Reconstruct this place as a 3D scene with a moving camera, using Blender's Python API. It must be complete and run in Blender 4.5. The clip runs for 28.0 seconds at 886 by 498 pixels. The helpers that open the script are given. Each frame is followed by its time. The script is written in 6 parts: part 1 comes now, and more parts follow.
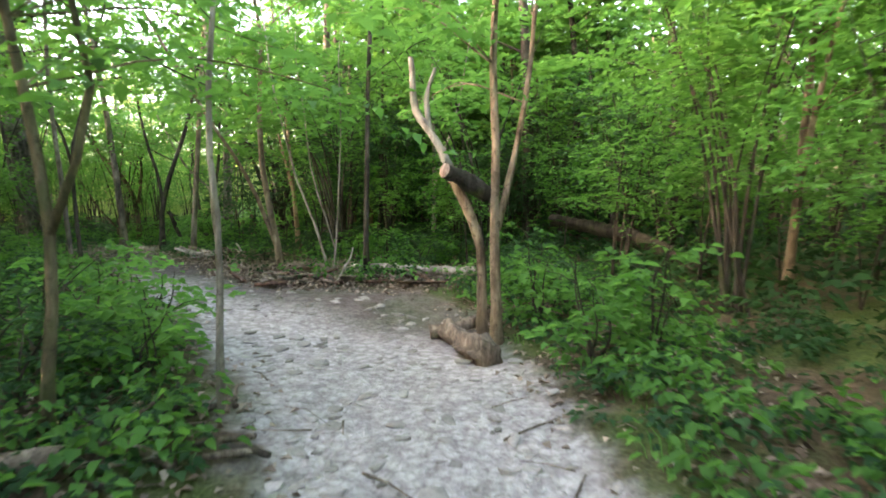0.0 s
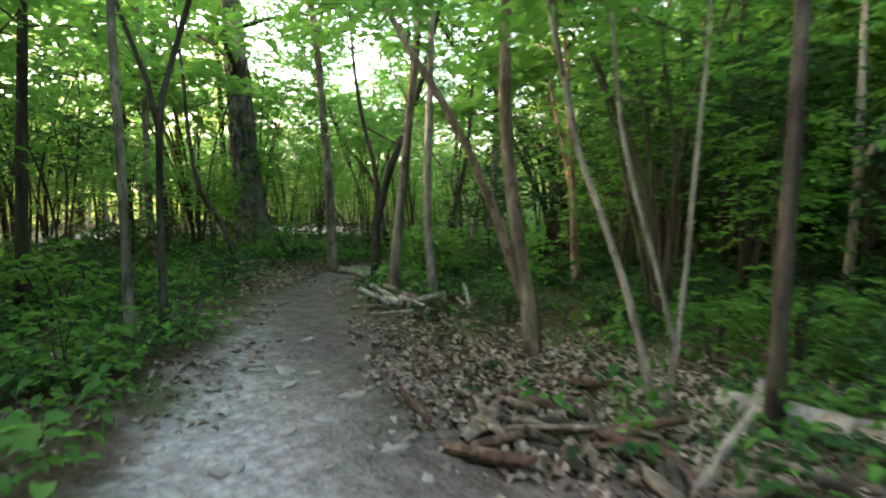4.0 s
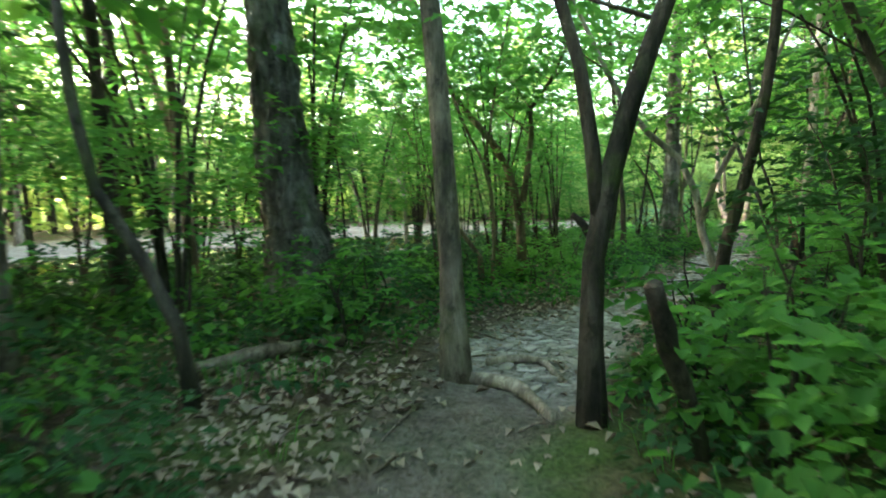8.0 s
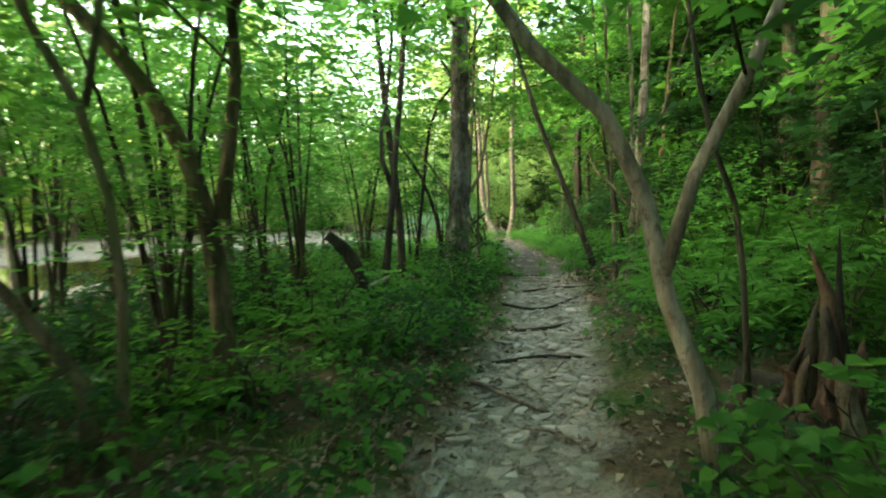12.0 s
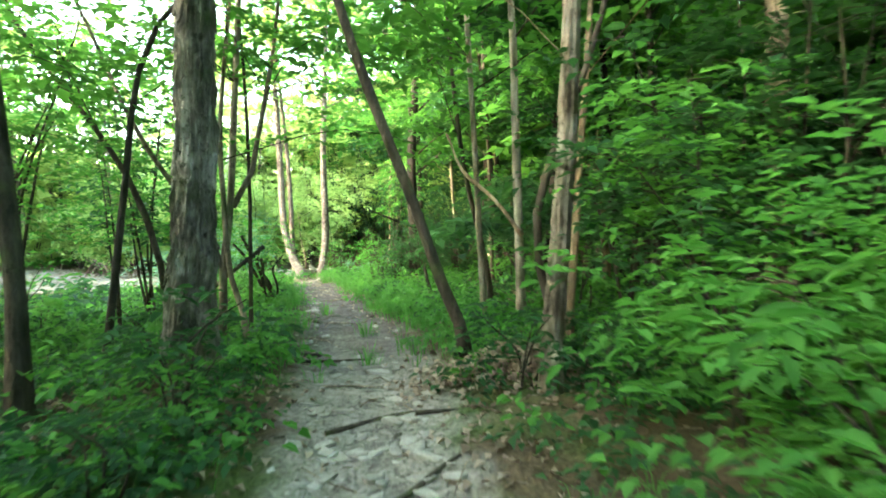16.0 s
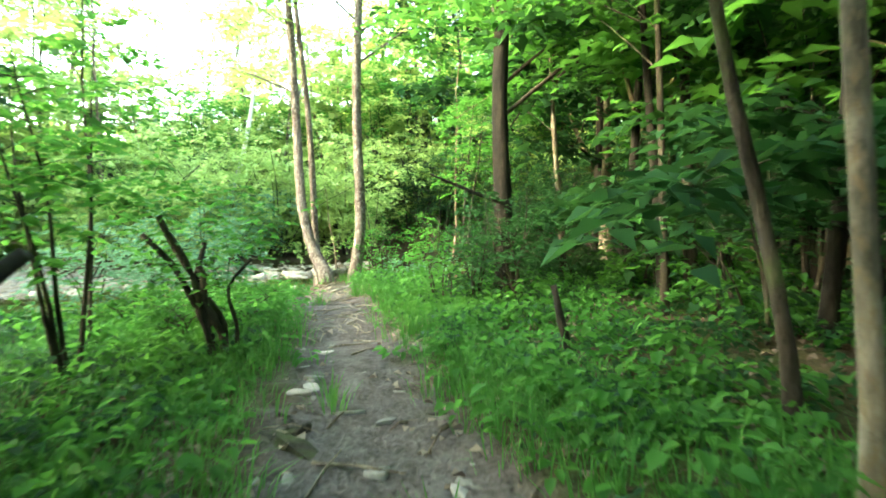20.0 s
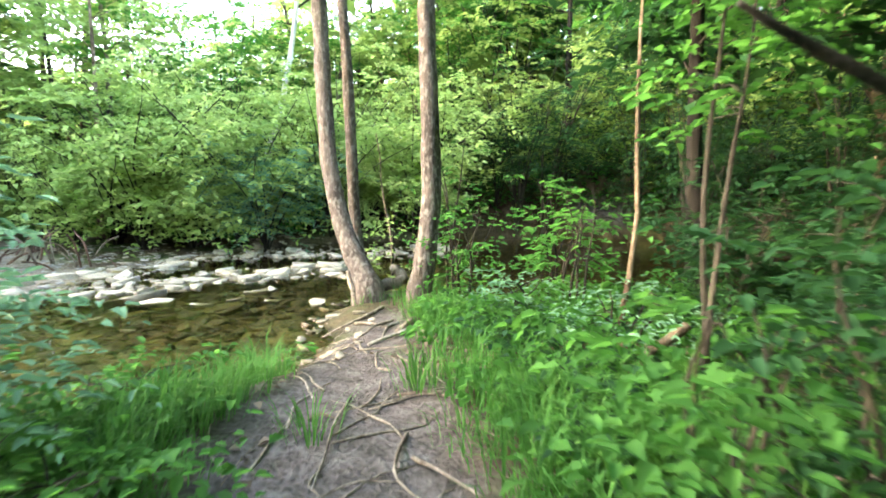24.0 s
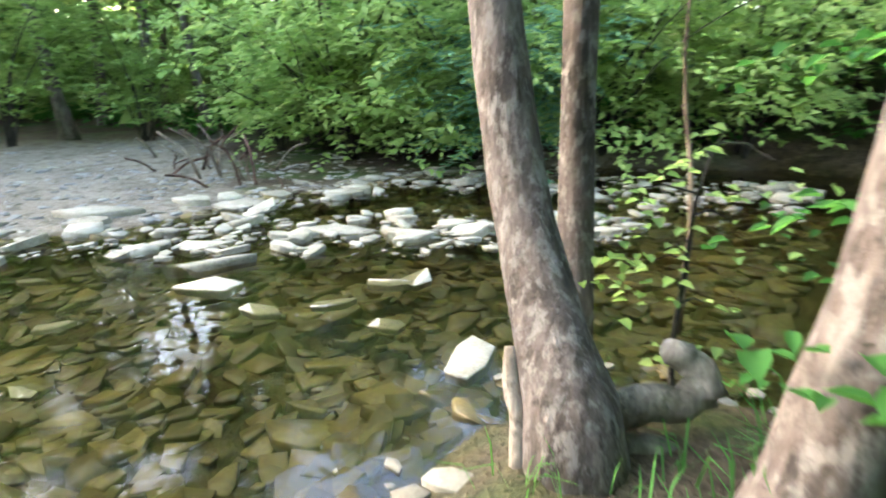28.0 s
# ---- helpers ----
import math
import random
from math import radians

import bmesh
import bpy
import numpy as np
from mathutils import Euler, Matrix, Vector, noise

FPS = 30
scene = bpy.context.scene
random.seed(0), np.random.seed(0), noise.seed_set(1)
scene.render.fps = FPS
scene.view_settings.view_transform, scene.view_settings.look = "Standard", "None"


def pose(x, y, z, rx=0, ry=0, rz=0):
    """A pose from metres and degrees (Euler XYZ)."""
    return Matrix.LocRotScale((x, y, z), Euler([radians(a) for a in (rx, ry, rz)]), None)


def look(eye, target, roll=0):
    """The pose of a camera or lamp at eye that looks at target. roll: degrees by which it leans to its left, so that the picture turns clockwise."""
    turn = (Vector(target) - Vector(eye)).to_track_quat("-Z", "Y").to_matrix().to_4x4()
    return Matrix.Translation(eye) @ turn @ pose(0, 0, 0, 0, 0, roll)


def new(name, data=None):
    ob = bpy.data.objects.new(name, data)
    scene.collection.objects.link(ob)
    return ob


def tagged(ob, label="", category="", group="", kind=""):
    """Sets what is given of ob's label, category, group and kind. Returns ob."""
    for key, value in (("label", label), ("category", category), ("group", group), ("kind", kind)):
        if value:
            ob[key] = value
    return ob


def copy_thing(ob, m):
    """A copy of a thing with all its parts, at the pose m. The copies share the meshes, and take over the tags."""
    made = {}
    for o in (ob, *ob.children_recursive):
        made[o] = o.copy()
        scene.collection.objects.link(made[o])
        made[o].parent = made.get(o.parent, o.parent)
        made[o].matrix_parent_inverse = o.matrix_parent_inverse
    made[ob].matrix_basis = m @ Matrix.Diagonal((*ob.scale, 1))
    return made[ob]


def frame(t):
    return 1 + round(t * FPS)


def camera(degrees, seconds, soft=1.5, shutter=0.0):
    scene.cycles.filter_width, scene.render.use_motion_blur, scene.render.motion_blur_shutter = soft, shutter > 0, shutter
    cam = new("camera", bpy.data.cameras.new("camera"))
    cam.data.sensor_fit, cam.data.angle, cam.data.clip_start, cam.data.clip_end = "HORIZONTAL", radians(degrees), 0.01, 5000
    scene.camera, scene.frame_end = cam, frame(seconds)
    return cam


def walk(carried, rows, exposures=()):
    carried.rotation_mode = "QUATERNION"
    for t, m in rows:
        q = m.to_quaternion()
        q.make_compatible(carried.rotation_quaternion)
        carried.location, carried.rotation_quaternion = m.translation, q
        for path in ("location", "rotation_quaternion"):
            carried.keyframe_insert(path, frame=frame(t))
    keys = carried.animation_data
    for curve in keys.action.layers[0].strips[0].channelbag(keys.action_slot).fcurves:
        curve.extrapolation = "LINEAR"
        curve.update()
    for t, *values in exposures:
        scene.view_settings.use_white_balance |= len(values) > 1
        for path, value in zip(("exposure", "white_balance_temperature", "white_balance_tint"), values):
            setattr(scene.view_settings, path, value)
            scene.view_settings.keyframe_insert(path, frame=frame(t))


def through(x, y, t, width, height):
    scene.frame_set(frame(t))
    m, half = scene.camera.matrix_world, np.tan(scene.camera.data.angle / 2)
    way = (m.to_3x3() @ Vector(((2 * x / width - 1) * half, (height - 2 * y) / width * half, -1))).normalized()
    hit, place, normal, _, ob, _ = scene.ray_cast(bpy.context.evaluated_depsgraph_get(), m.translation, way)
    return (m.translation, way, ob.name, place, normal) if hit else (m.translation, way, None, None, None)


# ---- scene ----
# seconds, eye, a point looked at, roll
PATH = [
    (0.0, (0.287, -0.184, 1.349), (0.117, 4.798, 0.961), -0.88),
    (0.5, (0.205, 0.622, 1.388), (-0.026, 5.599, 0.962), -0.85),
    (1.0, (0.135, 1.500, 1.406), (-0.210, 6.469, 0.970), -0.91),
    (1.5, (-0.028, 2.360, 1.430), (-0.584, 7.309, 0.984), -0.51),
    (2.0, (-0.180, 3.214, 1.383), (-1.077, 8.119, 1.004), -0.14),
    (2.5, (-0.377, 4.097, 1.386), (-1.663, 8.910, 0.965), -0.22),
    (3.0, (-0.602, 4.848, 1.365), (-2.320, 9.526, 0.963), -0.25),
    (3.5, (-1.041, 5.629, 1.430), (-3.139, 10.150, 1.036), 0.23),
    (4.0, (-1.573, 6.308, 1.453), (-3.991, 10.671, 1.112), 0.29),
    (4.5, (-2.102, 7.024, 1.532), (-4.702, 11.279, 1.166), 0.14),
    (6.5, (-4.200, 9.900, 1.550), (-7.410, 13.713, 1.151), -1.15),
    (7.0, (-4.815, 10.447, 1.578), (-8.111, 14.186, 1.173), -1.15),
    (7.5, (-5.414, 10.927, 1.580), (-8.729, 14.649, 1.185), -1.17),
    (8.0, (-6.093, 11.457, 1.577), (-9.194, 15.356, 1.158), -1.12),
    (8.5, (-6.649, 11.933, 1.582), (-9.351, 16.112, 1.095), -1.36),
    (9.0, (-7.193, 12.534, 1.548), (-9.418, 16.979, 1.006), -1.35),
    (9.5, (-7.590, 13.147, 1.578), (-9.425, 17.767, 1.038), -1.44),
    (10.0, (-7.829, 13.853, 1.607), (-9.387, 18.579, 1.113), -1.56),
    (10.5, (-8.050, 14.539, 1.669), (-9.375, 19.335, 1.178), -1.54),
    (11.0, (-8.149, 15.123, 1.652), (-9.524, 19.908, 1.187), -1.48),
    (11.5, (-8.416, 15.770, 1.715), (-9.791, 20.553, 1.232), -1.28),
    (12.0, (-8.617, 16.380, 1.633), (-9.806, 21.219, 1.222), -1.20),
    (12.5, (-8.767, 17.070, 1.546), (-9.640, 21.982, 1.220), -1.21),
    (13.0, (-9.044, 17.771, 1.454), (-9.572, 22.734, 1.146), -1.29),
    (13.5, (-9.239, 18.469, 1.425), (-9.425, 23.463, 1.241), -1.29),
    (15.5, (-9.102, 21.108, 1.475), (-8.731, 26.090, 1.259), -0.83),
    (16.0, (-9.038, 21.874, 1.511), (-8.702, 26.860, 1.355), -0.65),
    (16.5, (-9.038, 22.619, 1.486), (-8.901, 27.617, 1.444), -0.52),
    (17.0, (-9.016, 23.388, 1.520), (-9.038, 28.387, 1.411), -0.45),
    (17.5, (-8.958, 24.065, 1.502), (-9.164, 29.057, 1.326), -0.31),
    (18.0, (-9.003, 24.772, 1.478), (-9.279, 29.760, 1.274), -0.27),
    (18.5, (-9.160, 25.424, 1.454), (-9.445, 30.410, 1.214), -0.28),
    (19.0, (-9.352, 26.167, 1.453), (-9.593, 31.154, 1.188), -0.34),
    (19.5, (-9.482, 26.881, 1.425), (-9.601, 31.871, 1.130), -0.44),
    (20.0, (-9.490, 27.544, 1.436), (-9.573, 32.536, 1.168), -0.61),
    (20.5, (-9.557, 28.278, 1.469), (-9.544, 33.270, 1.179), -0.62),
    (22.5, (-9.826, 31.119, 1.460), (-10.302, 36.080, 1.049), -0.45),
    (23.0, (-9.965, 31.753, 1.498), (-10.588, 36.691, 1.013), -0.48),
    (23.5, (-10.103, 32.385, 1.506), (-10.813, 37.312, 1.037), -0.26),
    (24.0, (-10.326, 33.024, 1.511), (-11.035, 37.940, 0.929), -0.36),
    (24.5, (-10.443, 33.629, 1.462), (-11.263, 38.523, 0.851), -0.46),
    (25.0, (-10.644, 34.290, 1.496), (-11.582, 39.149, 0.787), -0.48),
    (25.5, (-10.720, 34.893, 1.479), (-11.875, 39.690, 0.671), -0.49),
    (26.0, (-10.835, 35.544, 1.487), (-12.219, 40.259, 0.563), -0.41),
    (26.5, (-11.018, 36.135, 1.466), (-12.688, 40.730, 0.419), -0.41),
    (27.0, (-11.155, 36.765, 1.445), (-13.155, 41.194, 0.268), -0.36),
    (27.5, (-11.319, 37.333, 1.427), (-13.704, 41.530, 0.124), -0.30),
    (28.0, (-11.424, 37.830, 1.386), (-14.345, 41.632, -0.036), -0.25),
]
cam = camera(74.8, 28.0, soft=1.8, shutter=0.6)
walk(cam, [(t, look(eye, target, roll)) for t, eye, target, roll in PATH],
     exposures=[(0.0, 4.6, 8400, 19), (3.0, 4.85, 8400, 19), (4.5, 4.3, 8000, 12), (7.0, 4.85, 7600, 0), (9.0, 4.75, 7600, -2), (12.0, 4.4, 9000, -8), (13.5, 4.15, 9000, -8), (16.0, 5.25, 7700, -8), (17.0, 4.85, 7700, -10), (18.0, 4.5, 7800, -18), (19.0, 4.5, 7800, -18), (20.0, 5.0, 7800, -10), (23.0, 4.5, 7700, 4), (24.0, 4.75, 7250, 7), (27.0, 4.45, 6850, 9), (28.0, 4.55, 6700, 9)])

# ---- light: bright hazy evening sky, low warm sun behind the trees in the west ----
world = bpy.data.worlds.new("World")
scene.world = world
world.use_nodes = True
sky = world.node_tree.nodes.new("ShaderNodeTexSky")
sky.sky_type, sky.sun_disc = "NISHITA", False
sky.sun_elevation, sky.sun_rotation = radians(20), radians(-108)
sky.air_density, sky.dust_density, sky.ozone_density = 1.0, 3.0, 1.0
world.node_tree.links.new(sky.outputs[0], world.node_tree.nodes["Background"].inputs[0])
world.node_tree.nodes["Background"].inputs[1].default_value = 0.15

sun_data = bpy.data.lights.new("sun", "SUN")
sun_data.energy, sun_data.angle, sun_data.color = 0.5, radians(12), (1.0, 0.84, 0.64)
sun = new("sun", sun_data)
sun.matrix_world = look((-57, -18.5, 21.8), (0, 0, 0))

R = np.random.default_rng(7)


# ---- materials ----
def material(name):
    m = bpy.data.materials.new(name)
    m.use_nodes = True
    nt = m.node_tree
    return m, nt, nt.nodes["Principled BSDF"]


def add(nt, kind, **sets):
    n = nt.nodes.new(kind)
    for key, value in sets.items():
        n.inputs[key].default_value = value
    return n


def wire(nt, a, b):
    nt.links.new(a, b)


def ramp(nt, fac, *stops):
    n = nt.nodes.new("ShaderNodeValToRGB")
    while len(n.color_ramp.elements) < len(stops):
        n.color_ramp.elements.new(0.5)
    for e, (p, c) in zip(n.color_ramp.elements, stops):
        e.position, e.color = p, (*c, 1)
    wire(nt, fac, n.inputs[0])
    return n.outputs[0]


def mixed(nt, fac, a, b, mode="MIX"):
    n = nt.nodes.new("ShaderNodeMix")
    n.data_type, n.blend_type = "RGBA", mode
    for value, socket in ((fac, n.inputs[0]), (a, n.inputs[6]), (b, n.inputs[7])):
        if isinstance(value, (int, float)):
            socket.default_value = value
        elif isinstance(value, tuple):
            socket.default_value = (*value, 1)
        else:
            wire(nt, value, socket)
    return n.outputs[2]


def noise_at(nt, scale, detail=4.0, stretch=(1, 1, 1), rough=0.55, object_space=False):
    if object_space:
        src = nt.nodes.new("ShaderNodeTexCoord").outputs["Object"]
    else:
        src = nt.nodes.new("ShaderNodeNewGeometry").outputs["Position"]
    mp = nt.nodes.new("ShaderNodeMapping")
    mp.inputs["Scale"].default_value = stretch
    wire(nt, src, mp.inputs[0])
    n = add(nt, "ShaderNodeTexNoise", Scale=scale, Detail=detail, Roughness=rough)
    wire(nt, mp.outputs[0], n.inputs["Vector"])
    return n.outputs["Fac"]


def cells_at(nt, scale, feature="F1", stretch=(1, 1, 1)):
    src = nt.nodes.new("ShaderNodeNewGeometry").outputs["Position"]
    mp = nt.nodes.new("ShaderNodeMapping")
    mp.inputs["Scale"].default_value = stretch
    wire(nt, src, mp.inputs[0])
    n = add(nt, "ShaderNodeTexVoronoi", Scale=scale)
    n.feature = feature
    wire(nt, mp.outputs[0], n.inputs["Vector"])
    return n


def bump(nt, bsdf, height, strength, distance):
    b = add(nt, "ShaderNodeBump", Strength=strength, Distance=distance)
    wire(nt, height, b.inputs["Height"])
    wire(nt, b.outputs[0], bsdf.inputs["Normal"])


def bark(name, low, mid, high, grain=9.0, relief=0.02, patch=None, moss=0.0):
    """Furrowed bark: long vertical grain, blotches, lichen or moss."""
    m, nt, bs = material(name)
    grainy = noise_at(nt, grain, 8, (1, 1, 0.16), 0.7)
    blot = noise_at(nt, 3.5, 6, (1, 1, 0.6), 0.65)
    col = ramp(nt, grainy, (0.38, tuple(c * 0.45 for c in low)), (0.46, low), (0.54, mid), (0.64, high))
    col = mixed(nt, 0.45, col, ramp(nt, blot, (0.36, tuple(c * 0.6 for c in low)), (0.5, mid), (0.64, high)), "MIX")
    spots = noise_at(nt, 14.0, 5, (1, 1, 0.7), 0.7)
    col = mixed(nt, ramp(nt, spots, (0.54, (0, 0, 0)), (0.66, (0.75, 0.75, 0.75))), col, tuple(c * 0.55 for c in low))
    if patch:
        scales = noise_at(nt, 24.0, 5, (1, 1, 0.5), 0.65)
        col = mixed(nt, ramp(nt, scales, (0.5, (0, 0, 0)), (0.62, (0.8, 0.8, 0.8))), col, patch)
    if moss:
        col = mixed(nt, ramp(nt, noise_at(nt, 3.1, 5), (0.62 - moss, (0, 0, 0)), (0.75, (0.8, 0.8, 0.8))), col, (0.05, 0.075, 0.02))
    wire(nt, col, bs.inputs["Base Color"])
    bs.inputs["Roughness"].default_value = 0.9
    bs.inputs["Specular IOR Level"].default_value = 0.25
    rise = add(nt, "ShaderNodeMath")
    rise.operation = "ADD"
    wire(nt, grainy, rise.inputs[0])
    wire(nt, spots, rise.inputs[1])
    bump(nt, bs, rise.outputs[0], 1.0, relief * 1.5)
    return m


def leaf_material(name, deep, mid, light, through, amount=0.48, gloss=0.55):
    """Thin leaf: a coloured face that lets part of the light through, each leaf a little different."""
    m, nt, bs = material(name)
    geo = nt.nodes.new("ShaderNodeNewGeometry")
    col = ramp(nt, geo.outputs["Random Per Island"], (0.0, deep), (0.55, mid), (1.0, light))
    drift = noise_at(nt, 0.5, 3)
    col = mixed(nt, ramp(nt, drift, (0.35, (0, 0, 0)), (0.7, (0.7, 0.7, 0.7))), col, light)
    wire(nt, col, bs.inputs["Base Color"])
    bs.inputs["Roughness"].default_value = gloss
    bs.inputs["Specular IOR Level"].default_value = 0.1
    tr = nt.nodes.new("ShaderNodeBsdfTranslucent")
    wire(nt, mixed(nt, 0.5, col, through), tr.inputs["Color"])
    mx = add(nt, "ShaderNodeMixShader", Fac=amount)
    wire(nt, bs.outputs[0], mx.inputs[1])
    wire(nt, tr.outputs[0], mx.inputs[2])
    wire(nt, mx.outputs[0], nt.nodes["Material Output"].inputs["Surface"])
    return m


def stone_material(name, dark, mid, light, rough=0.85, scale=5.0, least=0.6):
    m, nt, bs = material(name)
    info = nt.nodes.new("ShaderNodeObjectInfo")
    fine = noise_at(nt, 40, 6)
    big = noise_at(nt, scale, 5)
    col = ramp(nt, big, (0.3, dark), (0.5, mid), (0.7, light))
    col = mixed(nt, 0.35, col, ramp(nt, fine, (0.35, dark), (0.65, light)))
    tone = ramp(nt, info.outputs["Random"], (0.0, (least, least * 0.97, least * 0.93)), (1.0, (1.0, 1.0, 1.0)))
    isle = ramp(nt, nt.nodes.new("ShaderNodeNewGeometry").outputs["Random Per Island"], (0.0, (least, least * 0.97, least * 0.93)), (1.0, (1, 1, 1)))
    col = mixed(nt, 1.0, mixed(nt, 1.0, col, tone, "MULTIPLY"), isle, "MULTIPLY")
    wire(nt, col, bs.inputs["Base Color"])
    bs.inputs["Roughness"].default_value = rough
    bump(nt, bs, fine, 0.6, 0.006)
    return m


BARK = {
    "grey": bark("bark_grey", (0.05, 0.043, 0.034), (0.14, 0.118, 0.092), (0.27, 0.235, 0.19), moss=0.1),
    "pale": bark("bark_pale", (0.12, 0.102, 0.082), (0.22, 0.195, 0.165), (0.34, 0.31, 0.27), 12, 0.01),
    "tan": bark("bark_tan", (0.08, 0.056, 0.037), (0.19, 0.14, 0.098), (0.33, 0.26, 0.19), 10, 0.03),
    "dark": bark("bark_dark", (0.016, 0.013, 0.01), (0.042, 0.035, 0.028), (0.09, 0.077, 0.062), moss=0.06),
    "black": bark("bark_black", (0.012, 0.011, 0.01), (0.028, 0.025, 0.022), (0.06, 0.053, 0.045)),
    # dark bark blackened further, with the crown's shade in its colour
    "sooty": bark("bark_shaded", (0.006, 0.005, 0.004), (0.014, 0.011, 0.009), (0.032, 0.027, 0.021)),
    "oak": bark("bark_furrowed", (0.035, 0.032, 0.027), (0.15, 0.14, 0.125), (0.34, 0.325, 0.3), 6, 0.07, moss=0.12),
    "mossy": bark("bark_mossy", (0.045, 0.035, 0.022), (0.12, 0.095, 0.06), (0.21, 0.17, 0.11), moss=0.2),
    "shag": bark("bark_peeling", (0.09, 0.075, 0.06), (0.28, 0.25, 0.215), (0.48, 0.44, 0.39), 8, 0.05),
    "birch": bark("bark_banded", (0.08, 0.07, 0.053), (0.19, 0.17, 0.135), (0.32, 0.29, 0.24), 6, 0.015, patch=(0.13, 0.1, 0.06)),
    "white": bark("bark_white", (0.45, 0.44, 0.4), (0.62, 0.6, 0.56), (0.75, 0.74, 0.7), 5, 0.008),
    "syc": bark("bark_flaking", (0.055, 0.043, 0.038), (0.125, 0.1, 0.09), (0.21, 0.177, 0.162), 16, 0.022, patch=(0.25, 0.225, 0.21)),
}
LABEL = {
    "grey": "grey-brown ridged trunk", "pale": "pale grey smooth trunk", "tan": "tan stringy-barked trunk", "dark": "dark brown slender trunk",
    "sooty": "thick blackish-brown trunk darkened as in shade", "black": "blackened dead leaning trunk", "oak": "massive furrowed grey trunk", "mossy": "crooked mossy brown trunk", "shag": "grey trunk with peeling shaggy bark",
    "birch": "blotched cream and brown trunk", "white": "white-barked trunk", "syc": "pinkish grey trunk with flaking bark",
}
LEAF = leaf_material("leaf_green", (0.015, 0.058, 0.016), (0.035, 0.12, 0.03), (0.08, 0.215, 0.052), (0.16, 0.43, 0.065), 0.5)
# yellow-green leaf brightened: the creek's open light is in its colour
LEAF_SUNNY = leaf_material("leaf_sunlit_yellow_green", (0.1, 0.19, 0.05), (0.22, 0.35, 0.095), (0.42, 0.52, 0.19), (0.42, 0.6, 0.15), 0.47)
# the green leaf darkened: forest shade is put into its colour
LEAF_SHADED = leaf_material("leaf_shaded_green", (0.006, 0.024, 0.012), (0.012, 0.045, 0.02), (0.028, 0.085, 0.03), (0.07, 0.2, 0.045), 0.35)
LEAF_WILLOW = leaf_material("leaf_blue_green", (0.055, 0.14, 0.08), (0.1, 0.23, 0.135), (0.18, 0.34, 0.21), (0.2, 0.4, 0.22), 0.3)
GRASS = leaf_material("grass_blade", (0.018, 0.07, 0.018), (0.045, 0.145, 0.032), (0.1, 0.25, 0.058), (0.13, 0.34, 0.06), 0.36)
DRY = leaf_material("dry_leaf", (0.07, 0.05, 0.038), (0.16, 0.12, 0.095), (0.32, 0.26, 0.215), (0.2, 0.15, 0.1), 0.12, 0.7)
STONE = stone_material("limestone", (0.26, 0.245, 0.235), (0.42, 0.4, 0.39), (0.56, 0.54, 0.53))
STONE_WET = stone_material("wet_stone", (0.07, 0.05, 0.012), (0.19, 0.135, 0.036), (0.36, 0.265, 0.085), 0.5, 2.5, 0.45)
STONE_WHITE = stone_material("bleached_limestone", (0.3, 0.262, 0.21), (0.48, 0.43, 0.345), (0.65, 0.595, 0.5), least=0.55)
DEADWOOD = bark("dead_wood", (0.055, 0.04, 0.03), (0.17, 0.13, 0.1), (0.33, 0.28, 0.23), 11, 0.02)
SILVER = bark("weathered_wood", (0.13, 0.115, 0.1), (0.27, 0.245, 0.22), (0.42, 0.39, 0.36), 14, 0.012)
REDWOOD = bark("rotten_red_wood", (0.035, 0.018, 0.013), (0.11, 0.06, 0.045), (0.24, 0.15, 0.115), 12, 0.02)
ROOT = bark("root_bark", (0.1, 0.078, 0.06), (0.23, 0.19, 0.155), (0.4, 0.35, 0.3), 14, 0.01)
CUT = bark("sawn_wood", (0.18, 0.12, 0.095), (0.3, 0.22, 0.18), (0.42, 0.33, 0.28), 20, 0.004)


